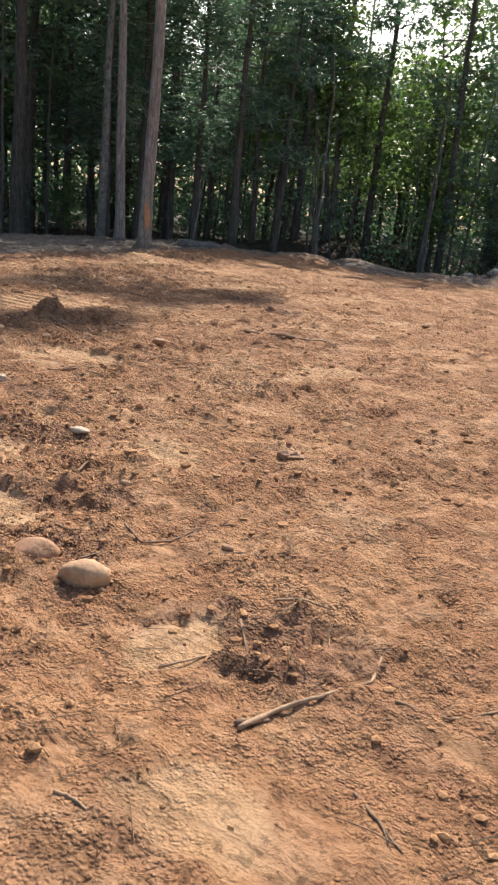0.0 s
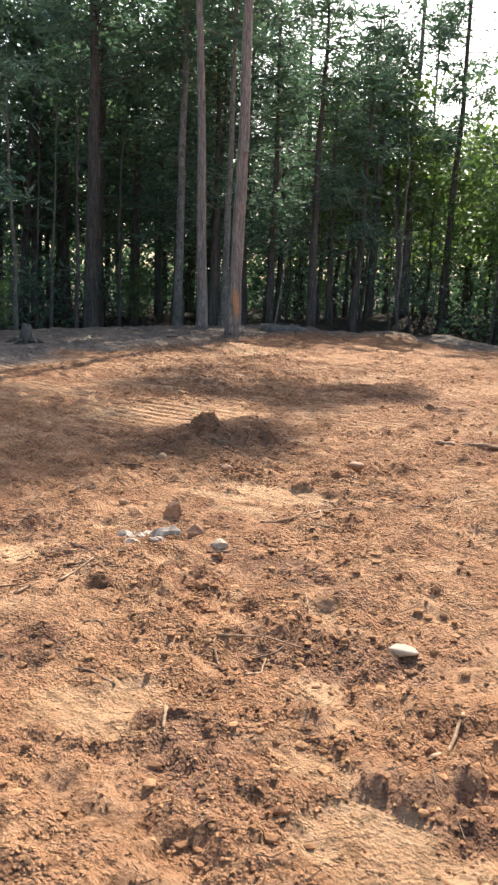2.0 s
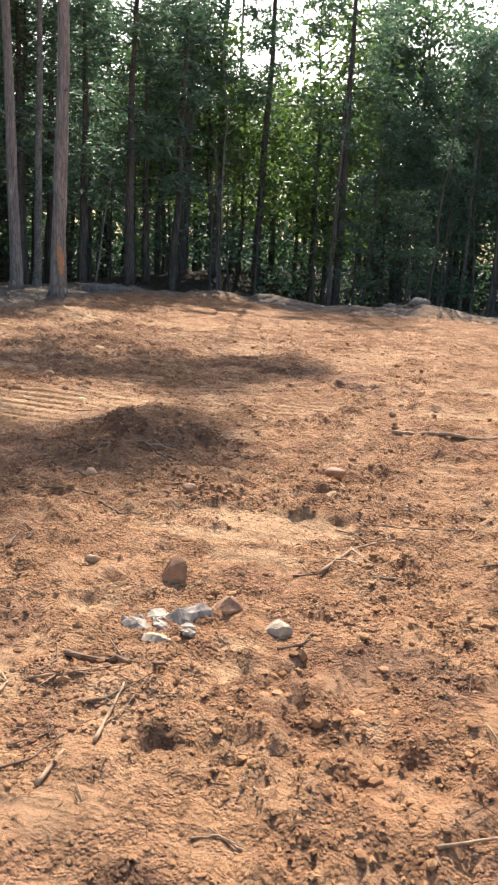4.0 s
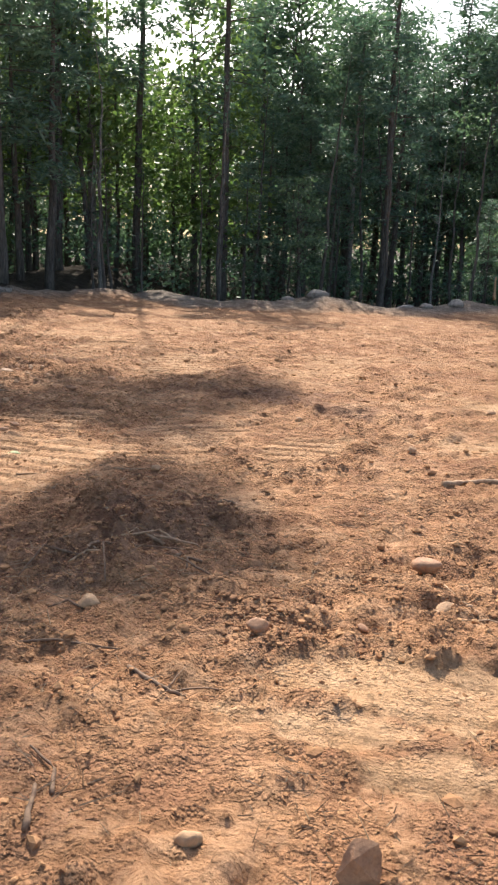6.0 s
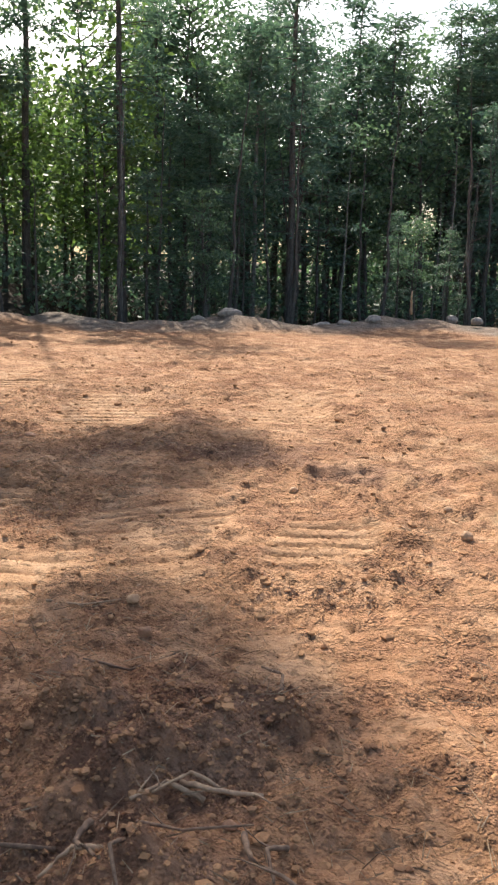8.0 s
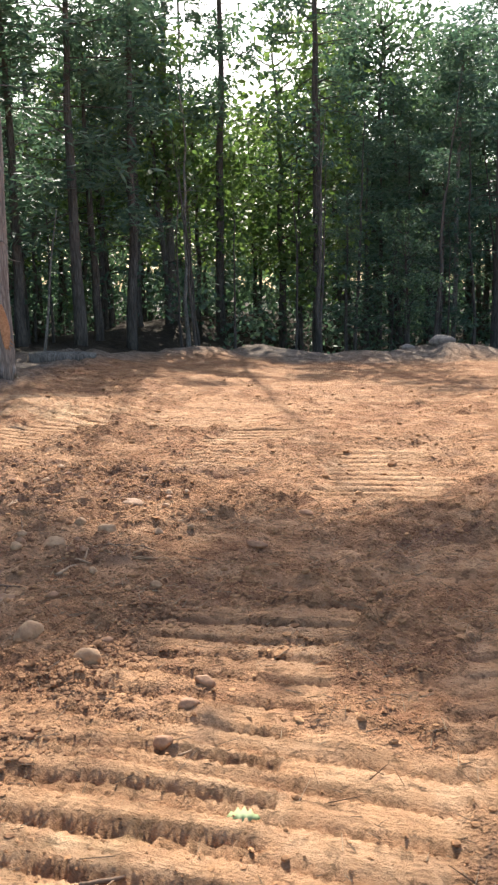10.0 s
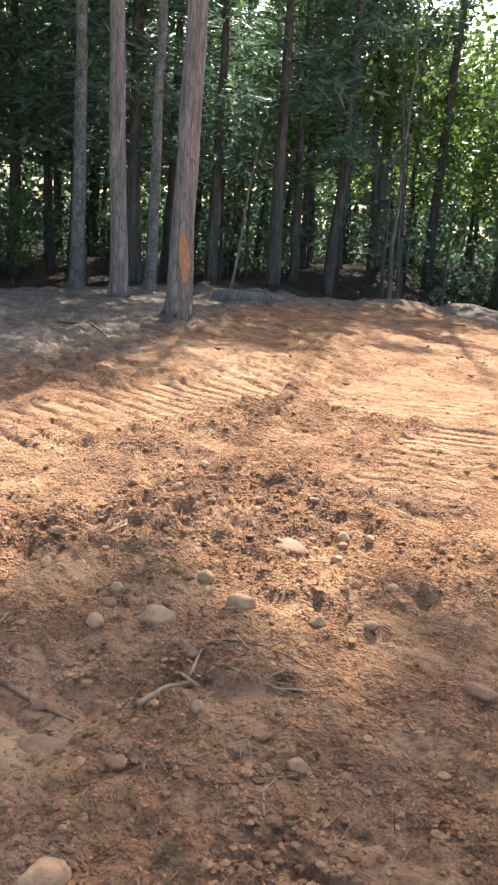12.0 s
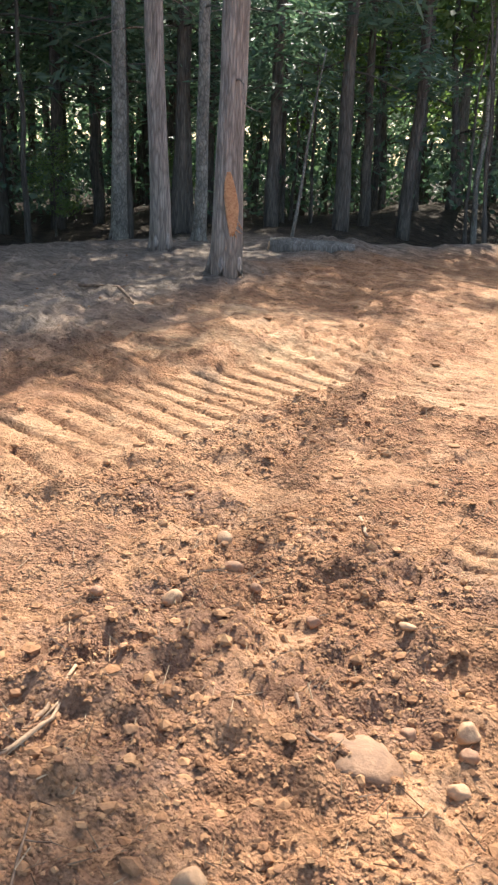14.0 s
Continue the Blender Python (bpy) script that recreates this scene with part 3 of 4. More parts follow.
build_scar()
put_pine(11, -18.45, 22.6, 18.0, 0.34, 12.5, 2.8, (-0.03, -0.02), BARK_PINE, "straight reddish pine at the clearing's rim", 4200, 10)
put_pine(12, -19.35, 24.9, 14.0, 0.25, 9.5, 2.0, (0.012, 0.0), BARK_GREY, "slim pale grey lichened tree at the rim", 3000, 8)
put_pine(13, -21.9, 25.4, 17.0, 0.34, 10.0, 2.8, (0.0, 0.0), BARK_GREY, "grey barked pine in the shade of the rim", 4200, 16)
put_pine(14, -24.6, 23.6, 17.0, 0.55, 9.0, 3.2, (0.01, 0.0), BARK_DARK, "thick dark pine beside a smaller trunk", 4200, 20)
put_pine(15, -25.2, 24.3, 16.0, 0.42, 9.0, 3.0, (-0.01, 0.0), BARK_DARK, "dark pine with dead lower branches", 4200, 20)
# pines rising above the far wood; unseen crowns shaped to shade patches of the clearing
put_pine(21, -20.3, 41.2, 34.2, 0.42, 32.8, 1.5, (0.0, 0.0), BARK_MID, "tall grey-brown pine rising above the wood", 8500, 26, 7.5, 28.7)
put_pine(22, -18.2, 41.4, 32.7, 0.40, 32.0, 0.6, (0.014, 0.0), BARK_DARK, "tall leaning pine with drooping dead twigs", 11000, 34, 8.0, 28.0)
put_pine(23, -14.1, 41.2, 20.0, 0.42, 12.0, 2.0, (0.0, 0.0), BARK_DARK, "tall dark pine with a crooked stem", 4200, 30, 8.0)
put_pine(24, -7.2, 44.0, 17.0, 0.38, 9.0, 2.2, (0.0, 0.0), BARK_DARK, "tall dark pine with thin needle tiers", 5200, 26, 5.0)
put_pine(25, -20.7, 38.3, 13.0, 0.44, 8.0, 2.2, (0.01, 0.0), BARK_DARK, "stout dark pine in the shaded wood", 4000, 20)
put_pine(26, -9.0, 46.0, 14.0, 0.24, 9.0, 1.8, (0.01, 0.0), BARK_GREY, "slim pale grey stem in the shaded wood", 3000, 16)

# added pine, hidden in the wood; its high top only casts shade left
put_pine(27, -20.75, 44.3, 37.0, 0.22, 35.2, 1.15, (0.0, 0.0), BARK_MID, "unseen pine added so its small dense top shades the clearing", 5000, 10)

# the wood: kinds of tree built once, then copied
KINDS = []
for s in range(4):
    KINDS.append(("maple_tree", "slender leafy green tree of the dense wood", "tree", broadleaf(40 + s, 12.0, 3.0, 2700, LEAF, 0.34)))
for s in range(4):
    KINDS.append(("hemlock_tree", "dark green conifer of the dense wood", "conifer", conifer(60 + s, 12.0, 2.7, 2700, 0.28, 0.6)))
KINDS.append(("maple_tree", "sunlit yellow-green leafy tree of the wood", "tree", broadleaf(80, 9.0, 2.2, 3000, SUNNY_LEAF, 0.26)))
KINDS.append(("maple_tree", "sunlit yellow-green leafy tree of the wood", "tree", broadleaf(81, 9.0, 2.2, 3000, SUNNY_LEAF, 0.26)))
MASTERS = {}


def grow(kind, x, y, height, turn):
    name, label, category, (trunk, crown) = KINDS[kind]
    nominal = 9.0 if kind >= 8 else 12.0
    s = height / nominal
    if kind not in MASTERS:
        MASTERS[kind] = tree_of(name, label, category, trunk, crown, (x, y, z_at(x, y) - 0.1), "trees of the wood")
        ob = MASTERS[kind]
    else:
        ob = copy_thing(MASTERS[kind], Matrix.Translation((x, y, z_at(x, y) - 0.1)))
    ob.scale = (s, s, s)
    ob.rotation_euler = (0, 0, turn)
    return ob


def plant_wood():
    rng = np.random.default_rng(5)
    placed = []
    count = 0
    while count < 116:
        if rng.uniform() < 0.74:
            x = rng.uniform(-36, 16)
            y = float(edge_y(x)) + 3.5 + 27 * rng.uniform() ** 1.2
        else:
            x, y = rng.uniform(-44, -21.5), rng.uniform(6, 36)
            if x > -26 and 17 < y < 27.5:
                continue
        if x > -20 and y < float(edge_y(x)) + 2.5:
            continue
        if -17.5 < x < 1 and y < 37.5:
            continue
        if any((x - a) ** 2 + (y - b) ** 2 < 2.4 for a, b in placed):
            continue
        # kept low enough near the rim for the sun to reach the soil
        top = min(17.0, (2.8 if x < -5 else 0.8) + 0.9 * (y - float(edge_y(x)))) if x > -18 else 15.0
        if -31 < x < -17.5 and y > 40:
            top = min(top, 13.0)
        h = top * rng.uniform(0.72, 1.0)
        if h < 2.6:
            continue
        # half the trees here take the yellower leaf, sunlight put into the colour
        sunny = -26 < x < -14 and 38 < y < 62
        kind = int(rng.choice([8, 9])) if sunny and rng.uniform() < 0.5 else int(rng.choice([0, 1, 2, 3, 4, 5, 6, 7, 4, 5, 6, 7]))
        placed.append((x, y))
        grow(kind, x, y, h, rng.uniform(0, 6.28))
        count += 1

    # taller trees further back close the view
    for i in range(24):
        grow(int(rng.choice([0, 2, 4, 5, 6, 7])), rng.uniform(-46, -28), rng.uniform(24, 47), rng.uniform(15.5, 21), rng.uniform(0, 6.28))
    for i in range(42):
        x, y = rng.uniform(-38, 14), rng.uniform(51, 64)
        top = 13.0 if -34 < x < -19.5 else 19.0
        grow(int(rng.choice([0, 1, 2, 3, 4, 5, 6, 7])), x, y, top * rng.uniform(0.8, 1.0), rng.uniform(0, 6.28))


plant_wood()


def poles():
    """Thin dark stems that stand close together under the crowns."""
    rng = np.random.default_rng(9)
    made = []
    for s in range(5):
        line = trunk_line(rng, 9.0, (rng.uniform(-0.06, 0.06), rng.uniform(-0.06, 0.06)), 0.04)
        pieces = [tube(line, trunk_radii(0.075, len(line) - 1), 7, 0.06, s)]
        for k in range(9):
            j = int(rng.integers(3, 13))
            a = rng.uniform(0, 6.28)
            pieces.append(limb(rng, line[j], (math.cos(a), math.sin(a), rng.uniform(-0.1, 0.6)), rng.uniform(0.5, 1.6), 0.014)[1])
        made.append(solid(*joined(pieces), BARK_GREY if s == 0 else BARK_DARK, "trunk"))
    for i in range(70):
        if i < 52:
            x = rng.uniform(-27, 9)
            y = float(edge_y(x)) + rng.uniform(3.0, 12)
        else:
            x, y = rng.uniform(-34, -23), rng.uniform(10, 31)
        ob = tagged(new("sapling"), "thin dark bare stem in the wood", "sapling", "thin stems of the wood")
        part("trunk", made[i % 5], ob)
        s = rng.uniform(0.6, 1.15)
        ob.location, ob.rotation_euler, ob.scale = (x, y, z_at(x, y) - 0.1), (0, 0, rng.uniform(0, 6.28)), (s, s, s)


poles()


def undergrowth():
    """Shaded brush under the trees."""
    rng = np.random.default_rng(25)
    k = 650
    x = rng.uniform(-40, 16, k)
    y = edge_y(x) + 9.0 + 17 * rng.uniform(0, 1, k) ** 0.8
    west = rng.uniform(0, 1, k) < 0.2
    x = np.where(west, rng.uniform(-42, -25.5, k), x)
    y = np.where(west, rng.uniform(6, 30, k), y)
    z = ground_height(x, y) + rng.uniform(0.1, 2.6, k)
    v, f = leaf_cloud(rng, np.stack([x, y, z], axis=1), np.full((k, 3), (1.3, 1.3, 0.7)), 45, 0.26, 0.15, 0.2, 0.3)
    tagged(new("undergrowth", mesh_of("undergrowth", v, f, NEEDLE)), "dark leafy brush on the floor of the wood", "undergrowth", kind="stuff")


undergrowth()


def far_wood():
    rng = np.random.default_rng(15)
    k = 2200
    ang = rng.uniform(radians(-32), radians(78), k)
    r = rng.uniform(58, 84, k)
    x, y = -6 - r * np.sin(ang), 10 + r * np.cos(ang)
    z = ground_height(x, y) + 13.5 * rng.uniform(0, 1, k) ** 1.15
    v, f = leaf_cloud(rng, np.stack([x, y, z], axis=1), np.full((k, 3), 1.6), 28, 0.68, 0.45, 0.2, 0.2)
    tagged(new("far_wood", mesh_of("far_wood", v, f, LEAF)), "dense dark green wood in the distance", "woods", kind="stuff")


far_wood()


# a few things at the rim; the three conifers are added to shade the west
for n, (x, y, h) in enumerate(((-21.0, 30.2, 13.5), (-19.6, 32.6, 11.0), (-22.8, 28.6, 15.0))):
    grow(4 + n, x, y, h, 1.3 * n)
for x, y, h in ((-21.6, 35.2, 2.2), (-24.4, 30.6, 2.6), (-26.5, 28.0, 3.0), (-17.9, 12.9, 2.2), (-19.2, 11.6, 3.0), (-18.6, 14.6, 1.6), (-20.2, 13.4, 2.8)):
    grow(8 if x > -21 else 9, x, y, h, x)


def rim_things():
    rng = np.random.default_rng(31)
    # leaning grey sapling
    line = [(0.13 * z + 0.02 * math.sin(z * 2), 0.05 * z, z - 0.1) for z in np.linspace(0, 3.6, 12)]
    ob = tagged(new("sapling"), "thin pale grey sapling leaning over the bank", "sapling", "thin stems of the wood")
    part("trunk", solid(*tube(line, [0.04 - 0.0025 * i for i in range(12)], 8, 0.08), BARK_GREY, "trunk"), ob)
    ob.location = (-17.85, 25.9, z_at(-17.85, 25.9))
    # log shape that stands in for a cut piece of earth bank
    axis = [(-0.85, -0.48, 0), (-0.4, -0.22, 0.02), (0.0, 0.0, 0.0), (0.45, 0.25, 0.01), (0.85, 0.48, -0.04)]
    log = tagged(new("fallen_log"), "grey log shape standing in for a cut earth bank", "log")
    part("trunk", solid(*tube(axis, [0.21, 0.22, 0.205, 0.20, 0.17], 14, 0.06, 4), BARK_MID, "trunk"), log)
    part("broken_end", solid(*tube([(-0.86, -0.485, 0), (-0.90, -0.51, 0.01)], [0.17, 0.13], 12, 0.1, 6), STICK, "broken_end"), log)
    log.location = (-16.95, 25.2, z_at(-16.95, 25.2) - 0.03)
    log.scale = (0.8, 0.8, 0.8)
    # low broken stump
    stump = tagged(new("stump"), "low dark broken stump in the torn-up soil", "stump")
    part("trunk", solid(*tube([(0, 0, -0.2), (0.01, 0, 0.12), (0.03, 0.01, 0.42)], [0.19, 0.15, 0.10], 12, 0.14, 8), BARK_DARK, "trunk"), stump)
    for k in range(5):
        a = 1.25 * k
        t = tube([(0.1 * math.cos(a), 0.1 * math.sin(a), 0.06), (0.3 * math.cos(a), 0.3 * math.sin(a), 0.05), (0.5 * math.cos(a), 0.5 * math.sin(a), -0.05)], [0.06, 0.045, 0.02], 6, 0.1, k)
        part("root", solid(*t, BARK_DARK, "root"), stump)
    stump.location = (-16.4, 13.6, z_at(-16.4, 13.6))


rim_things()


# ---- loose things on the soil ----
def blob(rng, n=10, m=7, rough=0.18, flat=1.0, facet=0.0):
    """A rounded, uneven stone of unit radius: verts and quads."""
    vs, fs = [], []
    off = Vector(rng.uniform(0, 50, 3))
    cuts = [(Vector(rng.normal(size=3)).normalized(), rng.uniform(0.66, 0.92) if facet < 2 else rng.uniform(0.55, 0.86)) for _ in range(int(9 * facet))]
    for i in range(m + 1):
        th = math.pi * i / m
        for k in range(n):
            ph = 2 * math.pi * k / n
            d = Vector((math.sin(th) * math.cos(ph), math.sin(th) * math.sin(ph), math.cos(th)))
            r = 1 + rough * noise.noise(d * 1.3 + off) + rough * 0.4 * noise.noise(d * 4 + off)
            p = d * r
            for c, q in cuts:
                over = p.dot(c) - q
                if over > 0:
                    p -= c * over * 0.9
            p.z *= flat
            vs.append(tuple(p))
    for i in range(m):
        for k in range(n):
            a, b = i * n + k, i * n + (k + 1) % n
            fs.append((a, a + n, b + n, b))
    return vs, fs


def weld(me):
    bm = bmesh.new()
    bm.from_mesh(me)
    bmesh.ops.remove_doubles(bm, verts=bm.verts, dist=1e-4)
    bm.to_mesh(me)
    bm.free()
    return me


def stone(x, y, length, width, height, turn, mat, label, seed, sink=0.3, facet=1.0, group="loose stones"):
    rng = np.random.default_rng(seed)
    height = min(height, 0.82 * length)
    vs, fs = blob(rng, 18, 12, 0.22, 1.0, facet)
    vs = [(p[0] * length * 0.46, p[1] * width * 0.46, p[2] * height * 0.46) for p in vs]
    ob = new("stone", weld(solid(vs, fs, mat, "stone", facet < 2)))
    ob.matrix_world = Matrix.Translation((x, y, z_at(x, y) + height * (0.5 - sink))) @ pose(0, 0, 0, rng.uniform(-8, 8), rng.uniform(-8, 8), turn)
    return tagged(ob, label, "stone", group)


def shard(x, y, length, width, height, turn, mat, label, seed, sink=0.3, tilt=(0, 0), group="broken ledge", count=15):
    """An angular broken rock: the hull of a few points, with chipped edges."""
    rng = np.random.default_rng(seed)
    bm = bmesh.new()
    for k in range(count):
        d = Vector(rng.normal(size=3)).normalized() * rng.uniform(0.85, 1.1)
        bm.verts.new((d.x * length * 0.5, d.y * width * 0.5, max(-0.8, min(0.75, d.z)) * height * 0.62))
    hull = bmesh.ops.convex_hull(bm, input=bm.verts)
    bmesh.ops.delete(bm, geom=[v for v in hull["geom_interior"] if isinstance(v, bmesh.types.BMVert)], context="VERTS")
    bmesh.ops.bevel(bm, geom=list(bm.edges), offset=0.03 * length, segments=1, affect="EDGES", clamp_overlap=True)
    bmesh.ops.triangulate(bm, faces=list(bm.faces))
    bmesh.ops.subdivide_edges(bm, edges=[e for e in bm.edges if e.calc_length() > 0.22 * length], cuts=2, use_grid_fill=True)
    off = Vector(rng.uniform(0, 50, 3))
    for v in bm.verts:
        v.co += v.co.normalized() * length * (0.07 * noise.noise(v.co * (5 / length) + off) + 0.035 * noise.noise(v.co * (14 / length) + off))
    me = bpy.data.meshes.new("stone")
    bm.to_mesh(me)
    bm.free()
    me.materials.append(mat)
    ob = new("stone", me)
    ob.matrix_world = Matrix.Translation((x, y, z_at(x, y) + height * (0.5 - sink))) @ pose(0, 0, 0, tilt[0], tilt[1], turn)
    return tagged(ob, label, "stone", group)


TAN = "rounded tan fieldstone lying loose on the soil"
EARTHY = "soil-coated brown stone half sunk in the dirt"
# x, y, length, width, height, turn
STONES_ROUND = ((-9.08, 10.15, 0.23, 0.13, 0.15, 82), (-9.50, 11.94, 0.155, 0.12, 0.105, 20), (-9.76, 11.65, 0.19, 0.13, 0.12, 15), (-9.79, 12.10, 0.095, 0.08, 0.10, 60),
                (-10.61, 13.07, 0.09, 0.08, 0.08, 70), (-10.77, 13.62, 0.085, 0.08, 0.09, 30), (-9.45, 13.00, 0.09, 0.08, 0.075, 70), (-9.40, 12.81, 0.075, 0.065, 0.08, 20),
                (-9.32, 13.07, 0.06, 0.055, 0.05, 10), (-9.88, 11.37, 0.085, 0.08, 0.09, 0), (-9.14, 12.00, 0.085, 0.07, 0.08, 40), (-9.02, 12.14, 0.05, 0.05, 0.05, 0),
                (-8.90, 12.02, 0.06, 0.05, 0.045, 0), (-8.98, 12.52, 0.07, 0.06, 0.06, 0), (-10.07, 11.76, 0.08, 0.07, 0.07, 30), (-9.19, 11.09, 0.065, 0.06, 0.07, 50),
                (-9.15, 10.26, 0.05, 0.05, 0.04, 0), (-8.76, 11.03, 0.085, 0.06, 0.05, 20), (-4.95, 4.92, 0.095, 0.075, 0.065, 20), (-4.21, 6.93, 0.135, 0.10, 0.085, 20),
                (-4.27, 6.86, 0.045, 0.04, 0.03, 0), (-4.51, 10.17, 0.085, 0.08, 0.075, 0), (-4.55, 10.79, 0.07, 0.06, 0.06, 0), (-3.77, 12.15, 0.12, 0.10, 0.08, 0),
                (-6.36, 8.83, 0.085, 0.07, 0.06, 0), (-5.65, 11.13, 0.08, 0.07, 0.06, 0), (-3.16, 12.46, 0.13, 0.11, 0.08, 0), (-4.11, 6.91, 0.045, 0.04, 0.03, 0),
                (-8.64, 9.93, 0.15, 0.11, 0.09, 10), (-1.22, 3.23, 0.09, 0.06, 0.04, 30), (-5.88, 6.41, 0.13, 0.10, 0.08, 20))
STONES_EARTHY = ((-10.61, 13.46, 0.10, 0.08, 0.07, 10), (-10.44, 13.37, 0.055, 0.05, 0.045, 0), (-10.14, 13.29, 0.065, 0.06, 0.06, 0), (-9.61, 12.94, 0.055, 0.05, 0.05, 10),
                 (-10.01, 11.62, 0.085, 0.075, 0.09, 0), (-9.66, 11.79, 0.065, 0.05, 0.06, 20), (-10.88, 12.45, 0.05, 0.045, 0.04, 0), (-10.61, 11.96, 0.11, 0.07, 0.05, 10),
                 (-10.83, 12.90, 0.06, 0.055, 0.055, 0), (-9.40, 11.36, 0.08, 0.06, 0.06, 0), (-10.51, 11.80, 0.09, 0.07, 0.06, 0), (-8.24, 12.74, 0.14, 0.09, 0.06, 0),
                 (-9.42, 12.92, 0.07, 0.06, 0.05, 0), (-4.33, 7.35, 0.18, 0.13, 0.11, 10), (-6.23, 8.51, 0.085, 0.07, 0.06, 0), (-5.04, 6.30, 0.12, 0.09, 0.08, 40),
                 (-5.68, 7.10, 0.05, 0.045, 0.04, 0), (-4.60, 6.61, 0.07, 0.06, 0.04, 0), (-8.05, 9.36, 0.09, 0.08, 0.06, 30),
                 (-8.05, 9.87, 0.11, 0.08, 0.06, 0), (-8.06, 9.67, 0.11, 0.08, 0.05, 20), (-8.68, 10.21, 0.07, 0.06, 0.04, 0),
                 (-8.36, 11.81, 0.16, 0.09, 0.07, 0), (-0.30, 2.92, 0.07, 0.05, 0.04, 0), (-9.70, 10.83, 0.085, 0.06, 0.05, 0), (-9.24, 10.69, 0.08, 0.07, 0.05, 0))
for n, row in enumerate(STONES_ROUND):
    stone(*row, STONE, TAN, 200 + n)
for n, row in enumerate(STONES_EARTHY):
    stone(*row, BROWN_STONE, EARTHY, 300 + n)
stone(-9.68, 12.74, 0.27, 0.22, 0.09, 15, SUNK_STONE, "broad flat tan stone sunk flush in the soil", 330, 0.80, 0.0)
stone(-9.51, 10.66, 0.21, 0.17, 0.06, 15, SUNK_STONE, "broad flat tan stone sunk flush in the soil", 335, 0.72, 0.0)
stone(-10.49, 11.76, 0.12, 0.075, 0.05, -15, STONE, "flat tan stone lying loose on the soil", 336, 0.25)
stone(-9.82, 13.39, 0.075, 0.05, 0.03, 10, STONE, "flat tan stone lying loose on the soil", 337, 0.25)
stone(-0.52, 2.16, 0.25, 0.19, 0.16, 42, STONE, "pale sand-coated stone half sunk in the dirt", 331, 0.45, 0.5)
stone(-0.88, 2.20, 0.26, 0.20, 0.18, 40, BROWN_STONE, "soil-coated angular stone beside a dug hole", 332, 0.42, 1.4)
stone(-2.12, 3.79, 0.15, 0.11, 0.055, 40, PALE_STONE, "pale whitish flat stone lying on damp soil", 333, 0.35, 0.6)
shard(-0.94, 4.57, 0.22, 0.12, 0.07, 25, BROWN_STONE, "soil-coated flat slab lying in the dirt", 334, 0.4, (0, 0), "loose stones", 20)
# broken grey ledge in the soil, a slab set on edge and a brown block
LEDGE = "broken pale grey ledge rock breaking the soil"
for n, row in enumerate(((-4.20, 4.50, 0.26, 0.22, 0.13, 30), (-4.35, 4.53, 0.19, 0.15, 0.12, -30), (-4.27, 4.38, 0.20, 0.09, 0.09, -50), (-4.34, 4.30, 0.16, 0.13, 0.08, 20), (-4.13, 4.39, 0.15, 0.12, 0.09, 60),
                         (-4.41, 4.43, 0.11, 0.08, 0.07, 10), (-4.30, 4.44, 0.10, 0.07, 0.07, 80), (-4.22, 4.32, 0.11, 0.07, 0.06, 0), (-4.42, 4.34, 0.08, 0.06, 0.05, 40), (-4.09, 4.30, 0.08, 0.06, 0.05, 15))):
    shard(*row, GREY_STONE, LEDGE, 341 + 7 * n, 0.60, (8 - 2 * n, 3 * n - 8))
shard(-4.19, 4.22, 0.18, 0.09, 0.05, 12, PALE_STONE, "pale flat flake of broken ledge rock", 344, 0.45, (6, 0))
shard(-3.78, 4.58, 0.16, 0.10, 0.09, 20, PALE_STONE, "pale grey angular stone lying loose on the soil", 347, 0.35, (10, 0), "loose stones", 18)
shard(-4.45, 4.90, 0.13, 0.055, 0.18, 22, BROWN_STONE, "thin brown slab of stone standing on edge", 348, 0.30, (-14, 8), "loose stones", 22)
shard(-4.08, 4.66, 0.18, 0.13, 0.11, 14, BROWN_STONE, "soil-coated brown block half sunk in the dirt", 349, 0.42, (8, 0), "loose stones", 18)
# boulders in the rim's bank
for n, row in enumerate(((-8.65, 33.2, 0.9, 0.6, 0.45, 0), (-5.6, 34.0, 0.9, 0.6, 0.4, 0), (-3.9, 34.7, 0.6, 0.5, 0.4, 0), (-1.2, 35.2, 0.45, 0.4, 0.4, 0), (-0.4, 34.9, 0.5, 0.4, 0.3, 0), (-4.9, 33.8, 0.5, 0.4, 0.3, 0), (-9.6, 32.8, 0.5, 0.4, 0.3, 0))):
    stone(*row, BOULDER, "grey boulder in the pushed-up bank", 360 + n, 0.58, 1.0, "boulders of the bank")


